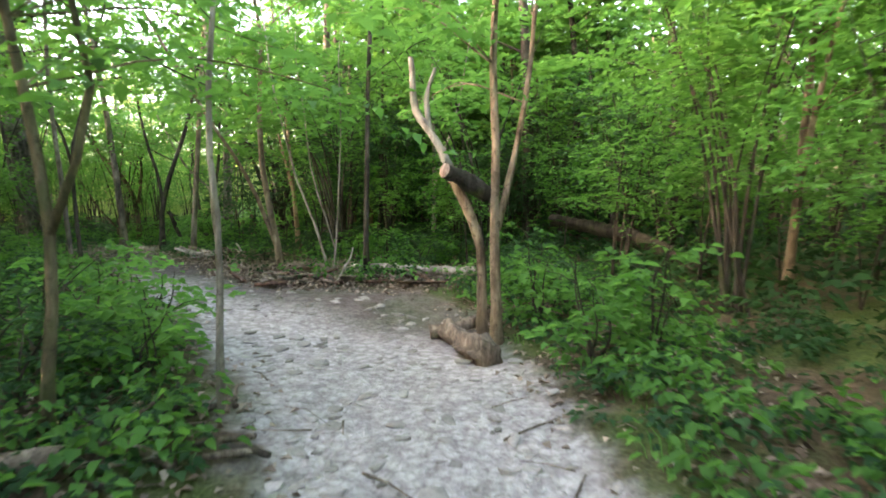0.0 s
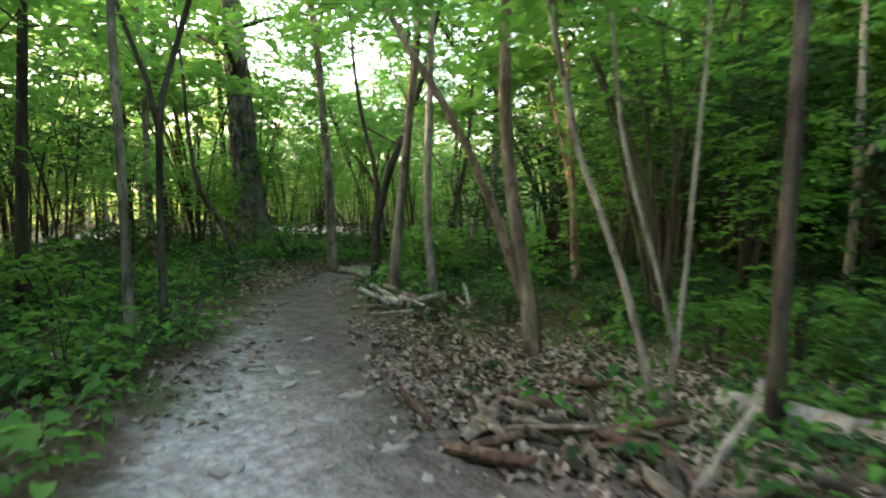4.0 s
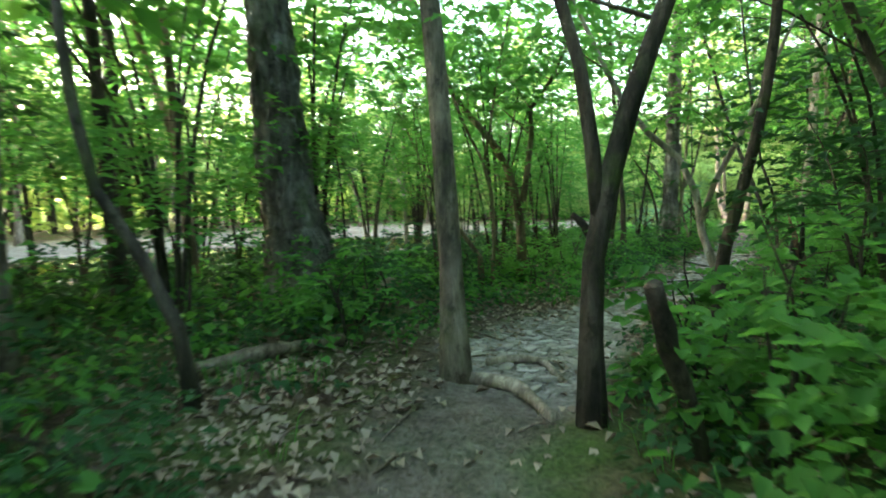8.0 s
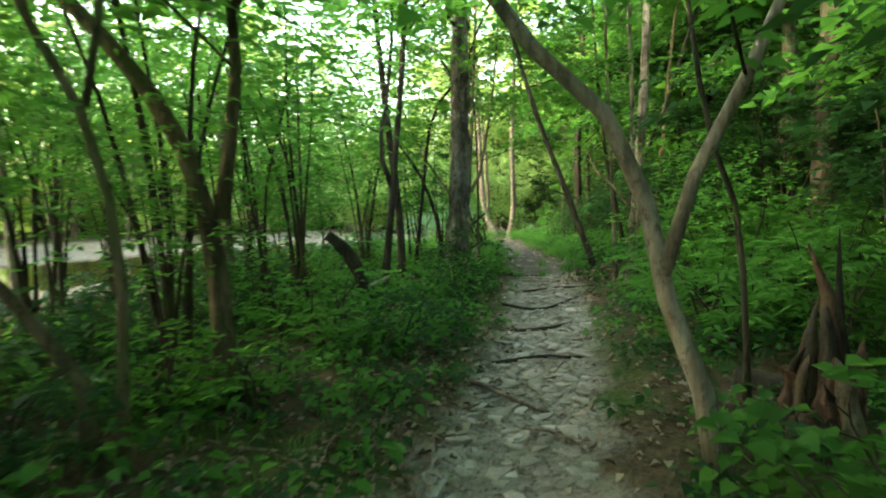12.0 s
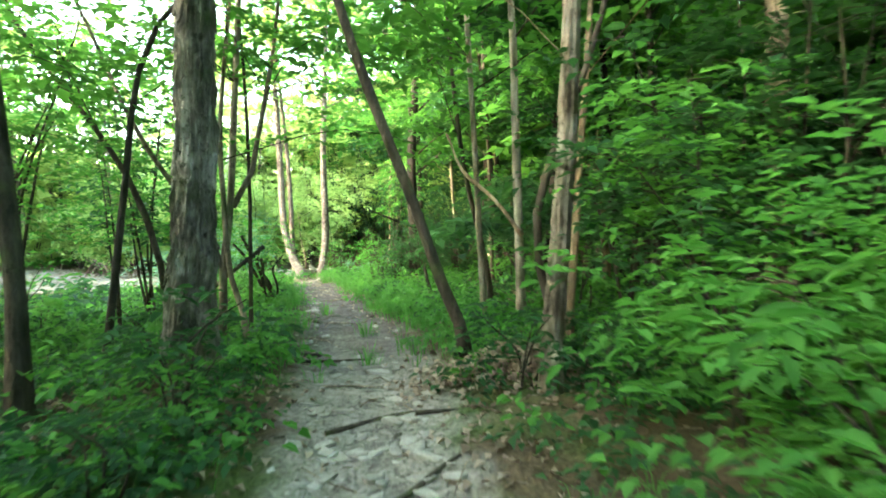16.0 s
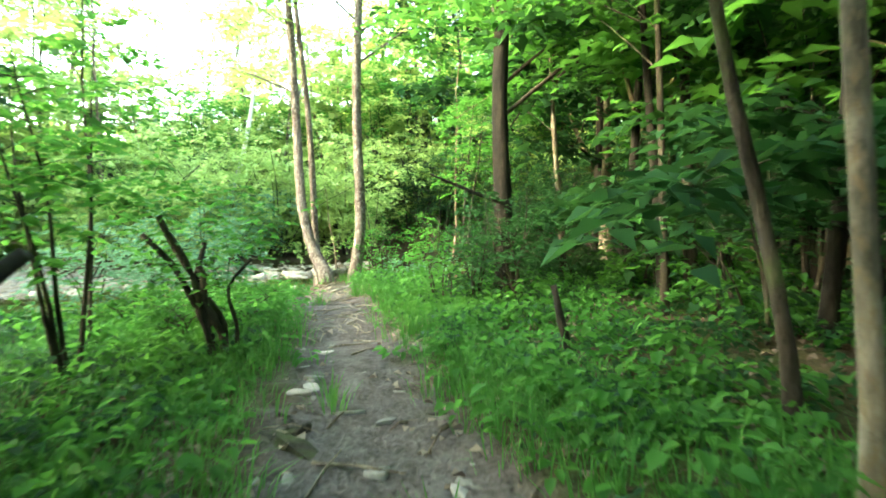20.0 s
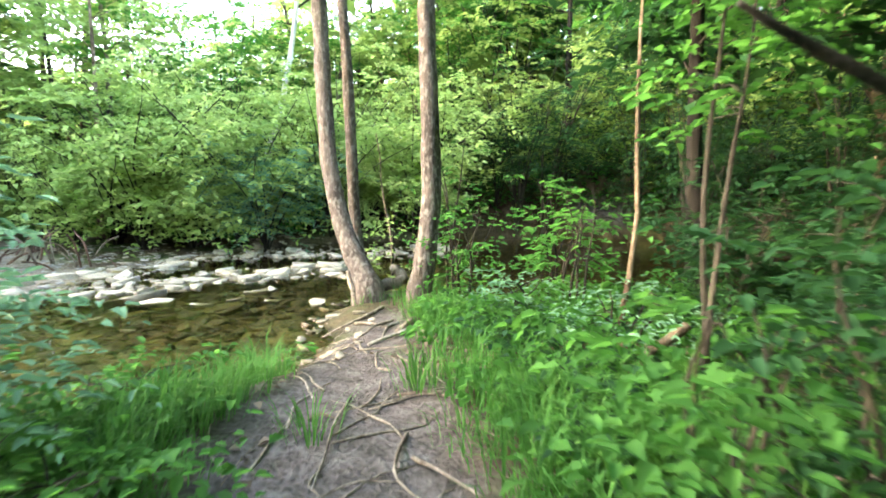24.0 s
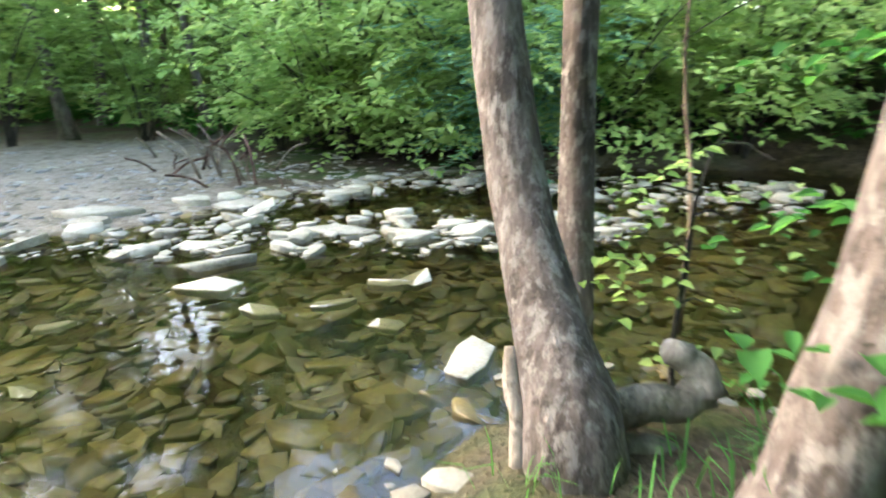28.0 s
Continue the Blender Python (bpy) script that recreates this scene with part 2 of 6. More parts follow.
def ground_material():
    """Soil and leaf litter, pale trodden stone on the path, gravel by the creek, brown silt under the water."""
    m, nt, bs = material("forest_ground")
    fine, mid, big = noise_at(nt, 30, 8), noise_at(nt, 6, 6), noise_at(nt, 0.9, 5)
    chips = cells_at(nt, 11)
    soil = ramp(nt, mid, (0.3, (0.018, 0.013, 0.009)), (0.5, (0.055, 0.04, 0.028)), (0.72, (0.12, 0.088, 0.06)))
    soil = mixed(nt, 0.4, soil, ramp(nt, fine, (0.3, (0.03, 0.02, 0.013)), (0.7, (0.2, 0.15, 0.1))))
    moss = ramp(nt, fine, (0.3, (0.02, 0.05, 0.01)), (0.7, (0.07, 0.14, 0.03)))
    soil = mixed(nt, ramp(nt, big, (0.45, (0, 0, 0)), (0.62, (0.7, 0.7, 0.7))), soil, moss)

    def zone(name):
        a = nt.nodes.new("ShaderNodeAttribute")
        a.attribute_name = name
        return a.outputs["Fac"]

    cracks = cells_at(nt, 5.5, "DISTANCE_TO_EDGE", (1, 0.8, 1))
    joint = mixed(nt, 0.5, ramp(nt, cracks.outputs["Distance"], (0.0, (0, 0, 0)), (0.09, (1, 1, 1))), ramp(nt, fine, (0.35, (0, 0, 0)), (0.6, (1, 1, 1))))
    pale = ramp(nt, mid, (0.3, (0.21, 0.185, 0.185)), (0.5, (0.4, 0.36, 0.365)), (0.7, (0.57, 0.525, 0.53)))
    pale = mixed(nt, 0.5, pale, ramp(nt, fine, (0.32, (0.13, 0.115, 0.105)), (0.68, (0.56, 0.54, 0.535))))
    pale = mixed(nt, 0.3, pale, ramp(nt, chips.outputs["Distance"], (0.0, (0.6, 0.58, 0.57)), (0.35, (0.4, 0.38, 0.375)), (0.6, (0.08, 0.07, 0.062))))
    grey = mixed(nt, 0.5, ramp(nt, mid, (0.32, (0.05, 0.042, 0.035)), (0.68, (0.24, 0.22, 0.2))), ramp(nt, fine, (0.3, (0.05, 0.042, 0.035)), (0.7, (0.3, 0.28, 0.26))))
    grey = mixed(nt, ramp(nt, joint, (0.2, (0.8, 0.8, 0.8)), (0.6, (0, 0, 0))), grey, (0.03, 0.024, 0.019))
    brown = ramp(nt, mid, (0.3, (0.034, 0.028, 0.028)), (0.5, (0.09, 0.077, 0.078)), (0.7, (0.18, 0.162, 0.164)))
    brown = mixed(nt, 0.4, brown, ramp(nt, fine, (0.33, (0.035, 0.027, 0.024)), (0.67, (0.22, 0.195, 0.19))))
    gravel = mixed(nt, 0.5, ramp(nt, fine, (0.32, (0.11, 0.085, 0.066)), (0.68, (0.42, 0.355, 0.29))), ramp(nt, big, (0.35, (0.13, 0.105, 0.08)), (0.65, (0.33, 0.28, 0.225))))
    gravel = mixed(nt, ramp(nt, mid, (0.52, (0, 0, 0)), (0.64, (0.6, 0.6, 0.6))), gravel, (0.09, 0.07, 0.052))
    bed = ramp(nt, mid, (0.3, (0.02, 0.015, 0.006)), (0.5, (0.055, 0.04, 0.014)), (0.7, (0.11, 0.08, 0.03)))
    col = mixed(nt, zone("stony"), soil, pale)
    col = mixed(nt, zone("flags"), col, grey)
    col = mixed(nt, zone("trodden"), col, brown)
    col = mixed(nt, zone("gravel"), col, gravel)
    col = mixed(nt, zone("wet"), col, bed)
    wire(nt, col, bs.inputs["Base Color"])
    bs.inputs["Roughness"].default_value = 0.92
    bs.inputs["Specular IOR Level"].default_value = 0.1
    high = add(nt, "ShaderNodeMath")
    high.operation = "ADD"
    wire(nt, mid, high.inputs[0])
    wire(nt, fine, high.inputs[1])
    bump(nt, bs, high.outputs[0], 1.0, 0.055)
    return m


def water_material():
    m, nt, bs = material("creek_water")
    nt.nodes.remove(bs)
    clear = add(nt, "ShaderNodeBsdfTransparent", Color=(0.86, 0.8, 0.6, 1))
    shine = add(nt, "ShaderNodeBsdfGlossy", Color=(1, 1, 1, 1), Roughness=0.03)
    fres = add(nt, "ShaderNodeFresnel", IOR=1.33)
    b = add(nt, "ShaderNodeBump", Strength=0.25, Distance=0.02)
    wire(nt, noise_at(nt, 5, 3, (1, 0.6, 1)), b.inputs["Height"])
    wire(nt, b.outputs[0], shine.inputs["Normal"])
    wire(nt, b.outputs[0], fres.inputs["Normal"])
    mx = nt.nodes.new("ShaderNodeMixShader")
    wire(nt, fres.outputs[0], mx.inputs[0])
    wire(nt, clear.outputs[0], mx.inputs[1])
    wire(nt, shine.outputs[0], mx.inputs[2])
    wire(nt, mx.outputs[0], nt.nodes["Material Output"].inputs["Surface"])
    return m


# ---- plan: path, creek and the lie of the land ----
# path: middle x, y and half width
TRAIL = np.array([(0.35, -6, 1.0), (0.2, 2.8, 0.95), (-0.4, 5, 1.3), (-1.2, 7, 1.7), (-2.4, 7.9, 1.3), (-4.0, 8.9, 0.9), (-4.8, 9.8, 0.8), (-6.2, 11.4, 0.6), (-7.1, 12.4, 0.5),
                  (-8.0, 13.8, 0.45), (-8.2, 14.8, 0.5), (-8.6, 15.8, 0.65), (-9.05, 17.3, 0.58), (-9.05, 19.8, 0.46), (-9.05, 23.5, 0.44), (-9.4, 27, 0.52),
                  (-9.7, 29.6, 0.68), (-10.2, 31.6, 0.5), (-10.7, 34, 0.52), (-11.15, 35.2, 0.7), (-11.4, 36.3, 0.58), (-11.6, 37.4, 0.4), (-11.8, 38.6, 0.25)])
SHORE = np.array([(-22.5, -40), (-22, 0), (-21.5, 12), (-20.5, 20), (-19.2, 27), (-17.2, 31.3), (-15, 34.3), (-12.9, 35.3), (-12.38, 36.5), (-12.14, 37.6), (-12.17, 38.35), (-12.52, 39.0), (-12.6, 39.6),
                  (-12.3, 40.3), (-11.3, 40.6), (-10.95, 39.6), (-10.3, 39.15), (-9.4, 39.5), (-8.4, 40.4), (-6, 41.4), (0, 42.6), (12, 43.2), (60, 46),
                  (60, 53), (12, 49.5), (0, 49), (-9, 48.6), (-13, 48), (-15.6, 46.6), (-17, 44.6), (-17.5, 42.4), (-17.3, 40.2), (-18.6, 38.4), (-22, 35.6), (-25, 30), (-26, 22), (-27, 12), (-28, 0), (-28, -40)])
# spot heights of the ground
SPOTS = np.array([(0.3, -4, -0.2), (0.2, 2, -0.2), (-0.1, 6.4, -0.18), (-1.7, 8.9, 0.06), (-4.6, 11.5, 0.16), (-5.6, 12.3, 0.32), (-7.5, 14.5, 0.26), (-8.4, 14.6, 0.33),
                  (-10, 13.6, 0.4), (-11.7, 15.8, 0.5), (-9.3, 17.5, 0.08), (-9.6, 20, 0.03), (-9, 24, 0.06), (-9.8, 28.6, 0.08), (-10.35, 30.7, 0.19), (-9.8, 32.4, 0.25),
                  (-11, 36, 0.27), (-11.3, 37.7, 0.25), (-12, 39.1, 0.14), (8, 5, 0.2), (6, 20, 0.5), (2, 32, 0.5), (-12, 4, 0.3), (-16, 24, 0.15), (-7.4, 28.4, 0.34), (-6.2, 24.5, 0.4), (-6.8, 31, 0.36), (-7.3, 34, 0.36)])
WATER_Z = -0.04


def trail_gap(x, y):
    """Distance from the path's edge: negative on the path."""
    best = np.full(np.shape(x), 1e9)
    for (ax, ay, aw), (bx, by, bw) in zip(TRAIL[:-1], TRAIL[1:]):
        dx, dy = bx - ax, by - ay
        k = np.clip(((x - ax) * dx + (y - ay) * dy) / (dx * dx + dy * dy), 0, 1)
        best = np.minimum(best, np.hypot(x - ax - k * dx, y - ay - k * dy) - (aw + k * (bw - aw)))
    return best


def shore_gap(x, y):
    """Distance from the waterline: negative in the water."""
    best, inside = np.full(np.shape(x), 1e9), np.zeros(np.shape(x), bool)
    for (ax, ay), (bx, by) in zip(SHORE, np.roll(SHORE, -1, 0)):
        dx, dy = bx - ax, by - ay
        k = np.clip(((x - ax) * dx + (y - ay) * dy) / (dx * dx + dy * dy), 0, 1)
        best = np.minimum(best, np.hypot(x - ax - k * dx, y - ay - k * dy))
        inside ^= ((ay > y) != (by > y)) & (x < dx * (y - ay) / (dy if dy else 1e-9) + ax)
    return np.where(inside, -best, best)


def smooth(a, b, v):
    k = np.clip((v - a) / (b - a), 0, 1)
    return k * k * (3 - 2 * k)


def waves(x, y, size, seed):
    """Cheap uneven relief: a few sines that don't line up."""
    g = np.random.default_rng(seed)
    out = np.zeros(np.shape(x))
    for i in range(6):
        a, p, s = g.uniform(0, 6.28), g.uniform(0, 6.28), g.uniform(0.6, 1.9) / size
        out = out + np.sin((x * np.cos(a) + y * np.sin(a)) * s * 6.28 + p + 1.3 * np.sin((x * np.sin(a) - y * np.cos(a)) * s * 2.7))
    return out / 6


def land(x, y):
    """Height of the ground."""
    x, y = np.asarray(x, float), np.asarray(y, float)
    top, low = np.zeros(x.shape), np.zeros(x.shape)
    for sx, sy, sz in SPOTS:
        w = 1 / (((x - sx) ** 2 + (y - sy) ** 2) + 0.5) ** 1.5
        top, low = top + w * sz, low + w
    z = top / low + 0.05 * waves(x, y, 2.3, 1) + 0.025 * waves(x, y, 0.7, 2)
    gap, edge = shore_gap(x, y), trail_gap(x, y)
    z = z - 0.05 * smooth(0.25, -0.25, edge) + 0.012 * waves(x, y, 0.35, 3)
    far_side = smooth(-2, 2, y - 47.5) * smooth(-19, -12, x)
    z = z + far_side * np.clip(y - 48.3, 0, 14) * 0.42 + smooth(52, 90, y) * 4
    z = z + smooth(2, 30, x) * 2.0
    west = smooth(-16.6, -17.6, x + 0.0 * y) * smooth(-30, 20, y)
    z = np.where(gap > 0, z * smooth(0, 0.45 + 5.5 * west, gap) + (WATER_Z + 0.012 + 0.03 * np.minimum(gap, 8) * west) * (1 - smooth(0, 0.45 + 5.5 * west, gap)), z)
    bed = WATER_Z - 0.02 - (0.19 + 0.3 * smooth(-11.6, -10.8, x)) * smooth(0, 1.0, -gap) + 0.03 * waves(x, y, 1.1, 4)
    return np.where(gap <= 0, bed, z)


# ---- mesh helpers ----
def flat_mesh(name, verts, quads=None, tris=None, shade=True):
    """A mesh out of numpy arrays."""
    me = bpy.data.meshes.new(name)
    verts = np.asarray(verts, np.float32)
    loops, starts, n = [], [], 0
    for faces, k in ((quads, 4), (tris, 3)):
        if faces is not None and len(faces):
            faces = np.asarray(faces, np.int32)
            loops.append(faces.ravel())
            starts.append(np.arange(len(faces), dtype=np.int32) * k + n)
            n += faces.size
    me.vertices.add(len(verts))
    me.vertices.foreach_set("co", verts.ravel())
    me.loops.add(n)
    me.loops.foreach_set("vertex_index", np.concatenate(loops))
    starts = np.concatenate(starts)
    me.polygons.add(len(starts))
    me.polygons.foreach_set("loop_start", starts)
    me.update(calc_edges=True)
    me.validate()
    if shade:
        me.polygons.foreach_set("use_smooth", np.ones(len(me.polygons), bool))
    return me


def part(name, me, mat, parent=None, label=""):
    """One mesh object, under a thing or a part."""
    ob = new(name, me)
    if mat and not me.materials:
        me.materials.append(mat)
    if parent:
        ob.parent = parent
    if label:
        ob["label"] = label
    return ob


def thing(name, x, y, z, label, category, group="", kind=""):
    ob = new(name)
    ob.location = (x, y, z)
    ob.empty_display_size = 0.1
    return tagged(ob, label, category, group, kind)


class Bag:
    """Collects verts and quads of many pieces for one mesh."""

    def __init__(self):
        self.v, self.q, self.n = [], [], 0

    def take(self, verts, quads):
        if len(verts):
            self.v.append(np.asarray(verts, np.float32))
            self.q.append(np.asarray(quads, np.int32) + self.n)
            self.n += len(verts)

    def mesh(self, name, shade=True):
        return flat_mesh(name, np.concatenate(self.v), np.concatenate(self.q), shade=shade)


def curve_through(points, n):
    """n points on a smooth line through the given ones, spread evenly."""
    p = np.asarray(points, float)
    if len(p) == 2:
        return p[0] + np.linspace(0, 1, n)[:, None] * (p[1] - p[0])
    s = np.r_[0, np.cumsum(np.linalg.norm(np.diff(p, axis=0), axis=1) + 1e-6)]
    m = np.gradient(p, s, axis=0)
    u = np.linspace(0, s[-1], n)
    i = np.clip(np.searchsorted(s, u, "right") - 1, 0, len(p) - 2)
    h = (s[i + 1] - s[i])[:, None]
    k = ((u - s[i]) / h[:, 0])[:, None]
    return ((2 * k**3 - 3 * k**2 + 1) * p[i] + (k**3 - 2 * k**2 + k) * h * m[i] + (-2 * k**3 + 3 * k**2) * p[i + 1] + (k**3 - k**2) * h * m[i + 1])


def tube(line, radii, sides=8, rough=0.0, rng=None, cap=True):
    """A bent, tapered limb round a line, uneven by rough."""
    line, radii = np.asarray(line, float), np.asarray(radii, float)
    n = len(line)
    d = np.gradient(line, axis=0)
    d /= np.linalg.norm(d, axis=1)[:, None] + 1e-9
    ref = np.where(np.abs(d[:, 2:3]) > 0.9, [[1.0, 0, 0]], [[0, 0, 1.0]])
    a = np.cross(d, ref)
    for i in range(1, n):
        a[i] = a[i - 1] - d[i] * (a[i - 1] @ d[i])
    a /= np.linalg.norm(a, axis=1)[:, None] + 1e-9
    b = np.cross(d, a)
    th = np.linspace(0, 2 * np.pi, sides, endpoint=False)
    r = radii[:, None] * np.ones(sides)
    if rough and rng is not None:
        lobes = sum(rng.uniform(0.2, 0.5) * np.cos(k * th + rng.uniform(0, 6.28)) for k in (2, 3, 5))
        r = r * (1 + rough * lobes[None] + rough * 0.6 * rng.standard_normal((n, sides)))
    v = line[:, None] + r[..., None] * (np.cos(th)[None, :, None] * a[:, None] + np.sin(th)[None, :, None] * b[:, None])
    v = v.reshape(-1, 3)
    i, j = np.meshgrid(np.arange(n - 1), np.arange(sides), indexing="ij")
    k = (j + 1) % sides
    q = np.stack([i * sides + j, i * sides + k, (i + 1) * sides + k, (i + 1) * sides + j], -1).reshape(-1, 4)
    if cap:
        ends = []
        for row, turn in ((0, -1), (n - 1, 1)):
            ring = row * sides + np.arange(sides)[::turn]
            mid = len(v)
            v = np.vstack([v, line[row]])
            ends += [(ring[c], ring[(c + 1) % sides], ring[(c + 2) % sides], mid) for c in range(0, sides, 2)]
        q = np.vstack([q, ends])
    return v, q


def leaves(at, size, rng, flat=0.75, aim=None, slim=0.5, fold=0.25):
    """Folded, pointed leaves: one quad each, at the given places."""
    n = len(at)
    size = np.broadcast_to(size, n) * rng.uniform(0.65, 1.3, n)
    th = rng.uniform(0, 2 * np.pi, n)
    d = np.stack([np.cos(th), np.sin(th), rng.normal(-0.15, 0.3, n)], -1)
    if aim is not None:
        d = d * 0.55 + aim
    d /= np.linalg.norm(d, axis=1)[:, None]
    up = np.stack([rng.normal(0, 1 - flat, n), rng.normal(0, 1 - flat, n), np.ones(n)], -1)
    s = np.cross(d, up)
    s /= np.linalg.norm(s, axis=1)[:, None] + 1e-9
    w = np.cross(s, d)
    L, W = size[:, None], (size * slim * rng.uniform(0.8, 1.2, n))[:, None]
    p0 = at
    mid = at + d * L * 0.45
    v = np.stack([p0, mid + s * W * 0.5 + w * W * fold, at + d * L - w * L * 0.12, mid - s * W * 0.5 + w * W * fold], 1).reshape(-1, 3)
    return v, np.arange(4 * n).reshape(n, 4)


def fine_leaves(at, size, rng, flat=0.75, aim=None, slim=0.5):
    """Leaves seen close by: two rounded halves folded along the midrib."""
    v, _ = leaves(at, size, rng, flat, aim, slim, 0.3)
    v = v.reshape(-1, 4, 3)
    foot, right, tip, left = v[:, 0], v[:, 1], v[:, 2], v[:, 3]
    mid = (foot + tip) / 2
    out = [foot]
    for edge in (right, left):
        w = edge - (foot + (tip - foot) * 0.45)
        out += [foot + (tip - foot) * 0.26 + w * 0.92, foot + (tip - foot) * 0.62 + w * 0.86]
    v = np.stack([out[0], out[1], out[2], tip, out[4], out[3]], 1).reshape(-1, 3)
    b = np.arange(len(at))[:, None] * 6
    return v, np.concatenate([b + [0, 1, 2, 3], b + [0, 3, 4, 5]])


def sprays(bag, starts, dirs, length, count, size, rng, slim=0.5, droop=0.25, flat=0.8, close=False):
    """Twigs with leaves in two rows, held nearly flat."""
    n = len(starts)
    k = np.tile(np.linspace(0.15, 1.0, count), n)
    base, dr = np.repeat(starts, count, 0), np.repeat(dirs, count, 0)
    ln = np.repeat(length * rng.uniform(0.6, 1.2, n), count)
    at = base + dr * (ln * k)[:, None]
    at[:, 2] -= droop * ln * k * k
    side = np.cross(dr, [0, 0, 1.0])
    side /= np.linalg.norm(side, axis=1)[:, None] + 1e-9
    sign = np.tile(np.where(np.arange(count) % 2, 1.0, -1.0), n)[:, None]
    at = at + rng.normal(0, 0.02, at.shape)
    bag.take(*(fine_leaves if close else leaves)(at, size, rng, flat, aim=side * sign * 0.9 + dr * 0.5, slim=slim))


def any_way(n, rng, low=-0.2, high=0.5):
    th = rng.uniform(0, 2 * np.pi, n)
    d = np.stack([np.cos(th), np.sin(th), rng.uniform(low, high, n)], -1)
    return d / np.linalg.norm(d, axis=1)[:, None]


# ---- the large structure: ground and water ----
def spaced(lo, hi, fine_lo, fine_hi, step, reach):
    """Grid lines, close together where one walks and wider and wider towards the horizon."""
    mid = np.arange(fine_lo, fine_hi + step / 2, step)
    grow = np.cumsum(step * 1.16 ** np.arange(1, 80))
    return np.r_[(fine_lo - grow[grow < fine_lo - lo])[::-1], mid, fine_hi + grow[grow < hi - fine_hi]] if reach else mid


GX = spaced(-400, 400, -19, 3, 0.14, True)
GY = spaced(-400, 400, -1, 46, 0.15, True)
gx, gy = np.meshgrid(GX, GY, indexing="ij")
gz = land(gx, gy)
nx, ny = gx.shape
gi, gj = np.meshgrid(np.arange(nx - 1), np.arange(ny - 1), indexing="ij")
gq = np.stack([gi * ny + gj, (gi + 1) * ny + gj, (gi + 1) * ny + gj + 1, gi * ny + gj + 1], -1).reshape(-1, 4)
ground_mesh = flat_mesh("ground", np.stack([gx, gy, gz], -1).reshape(-1, 3), gq)
edge, shore = trail_gap(gx, gy), shore_gap(gx, gy)
rag = 0.22 * waves(gx, gy, 0.8, 11) + 0.12 * waves(gx, gy, 0.27, 12)
on_path = smooth(0.22, -0.18, edge + rag)
late = smooth(26.5, 31, gy + 1.5 * waves(gx, gy, 2.0, 13))
early = np.maximum(smooth(8.8, 7.2, gy + 0.7 * (gx + 2.4)), smooth(14.3, 15.4, gy))
wet = smooth(0.1, -0.1, shore)
west_bank = smooth(-16.4, -17.2, gx) * smooth(9, 5, shore) * smooth(0, 10, gy) * np.maximum(smooth(43.2, 42.2, gy + 0.5 * (gx + 19) + 2 * rag), smooth(-22, -26, gx))
bank = np.maximum(smooth(0.5, 0.05, shore + 0.4 * rag) * 0.6 * (1 - 0.8 * smooth(-13.4, -12.9, gx) * smooth(36, 37, gy)) * (1 - smooth(-14, -12, gx) * smooth(43, 45, gy)), west_bank)
for name, value in (("stony", on_path * (1 - late) * (0.1 + 0.9 * early)), ("flags", on_path * smooth(14.3, 15.4, gy) * (1 - late) * 0.85), ("trodden", on_path * np.maximum(late, 0.55 * (1 - early)) + smooth(1.1, 0.4, np.hypot((gx + 8.4) * 0.8, gy - 49.3))), ("gravel", bank), ("wet", wet)):
    ground_mesh.attributes.new(name, "FLOAT", "POINT").data.foreach_set("value", value.astype(np.float32).ravel())
ground = tagged(part("ground", ground_mesh, ground_material()), "forest floor of dark soil with a pale trodden stony path", "ground", kind="structure")

water_bm = bmesh.new()
water_bm.faces.new([water_bm.verts.new((x, y, WATER_Z)) for x, y in SHORE + np.array([0, 0])])
bmesh.ops.triangulate(water_bm, faces=water_bm.faces)
water_mesh = bpy.data.meshes.new("water")
water_bm.to_mesh(water_mesh)
water_bm.free()
water = tagged(part("water", water_mesh, water_material()), "clear shallow amber creek water over flat stones", "water", kind="structure")


# ---- trees ----
def limb_line(points, rng, n, wiggle):
    line = curve_through(points, n)
    k = np.linspace(0, 1, n)[:, None]
    return line + wiggle * np.sin(k * 9 + rng.uniform(0, 6, 3)) * k * (1, 1, 0.2)


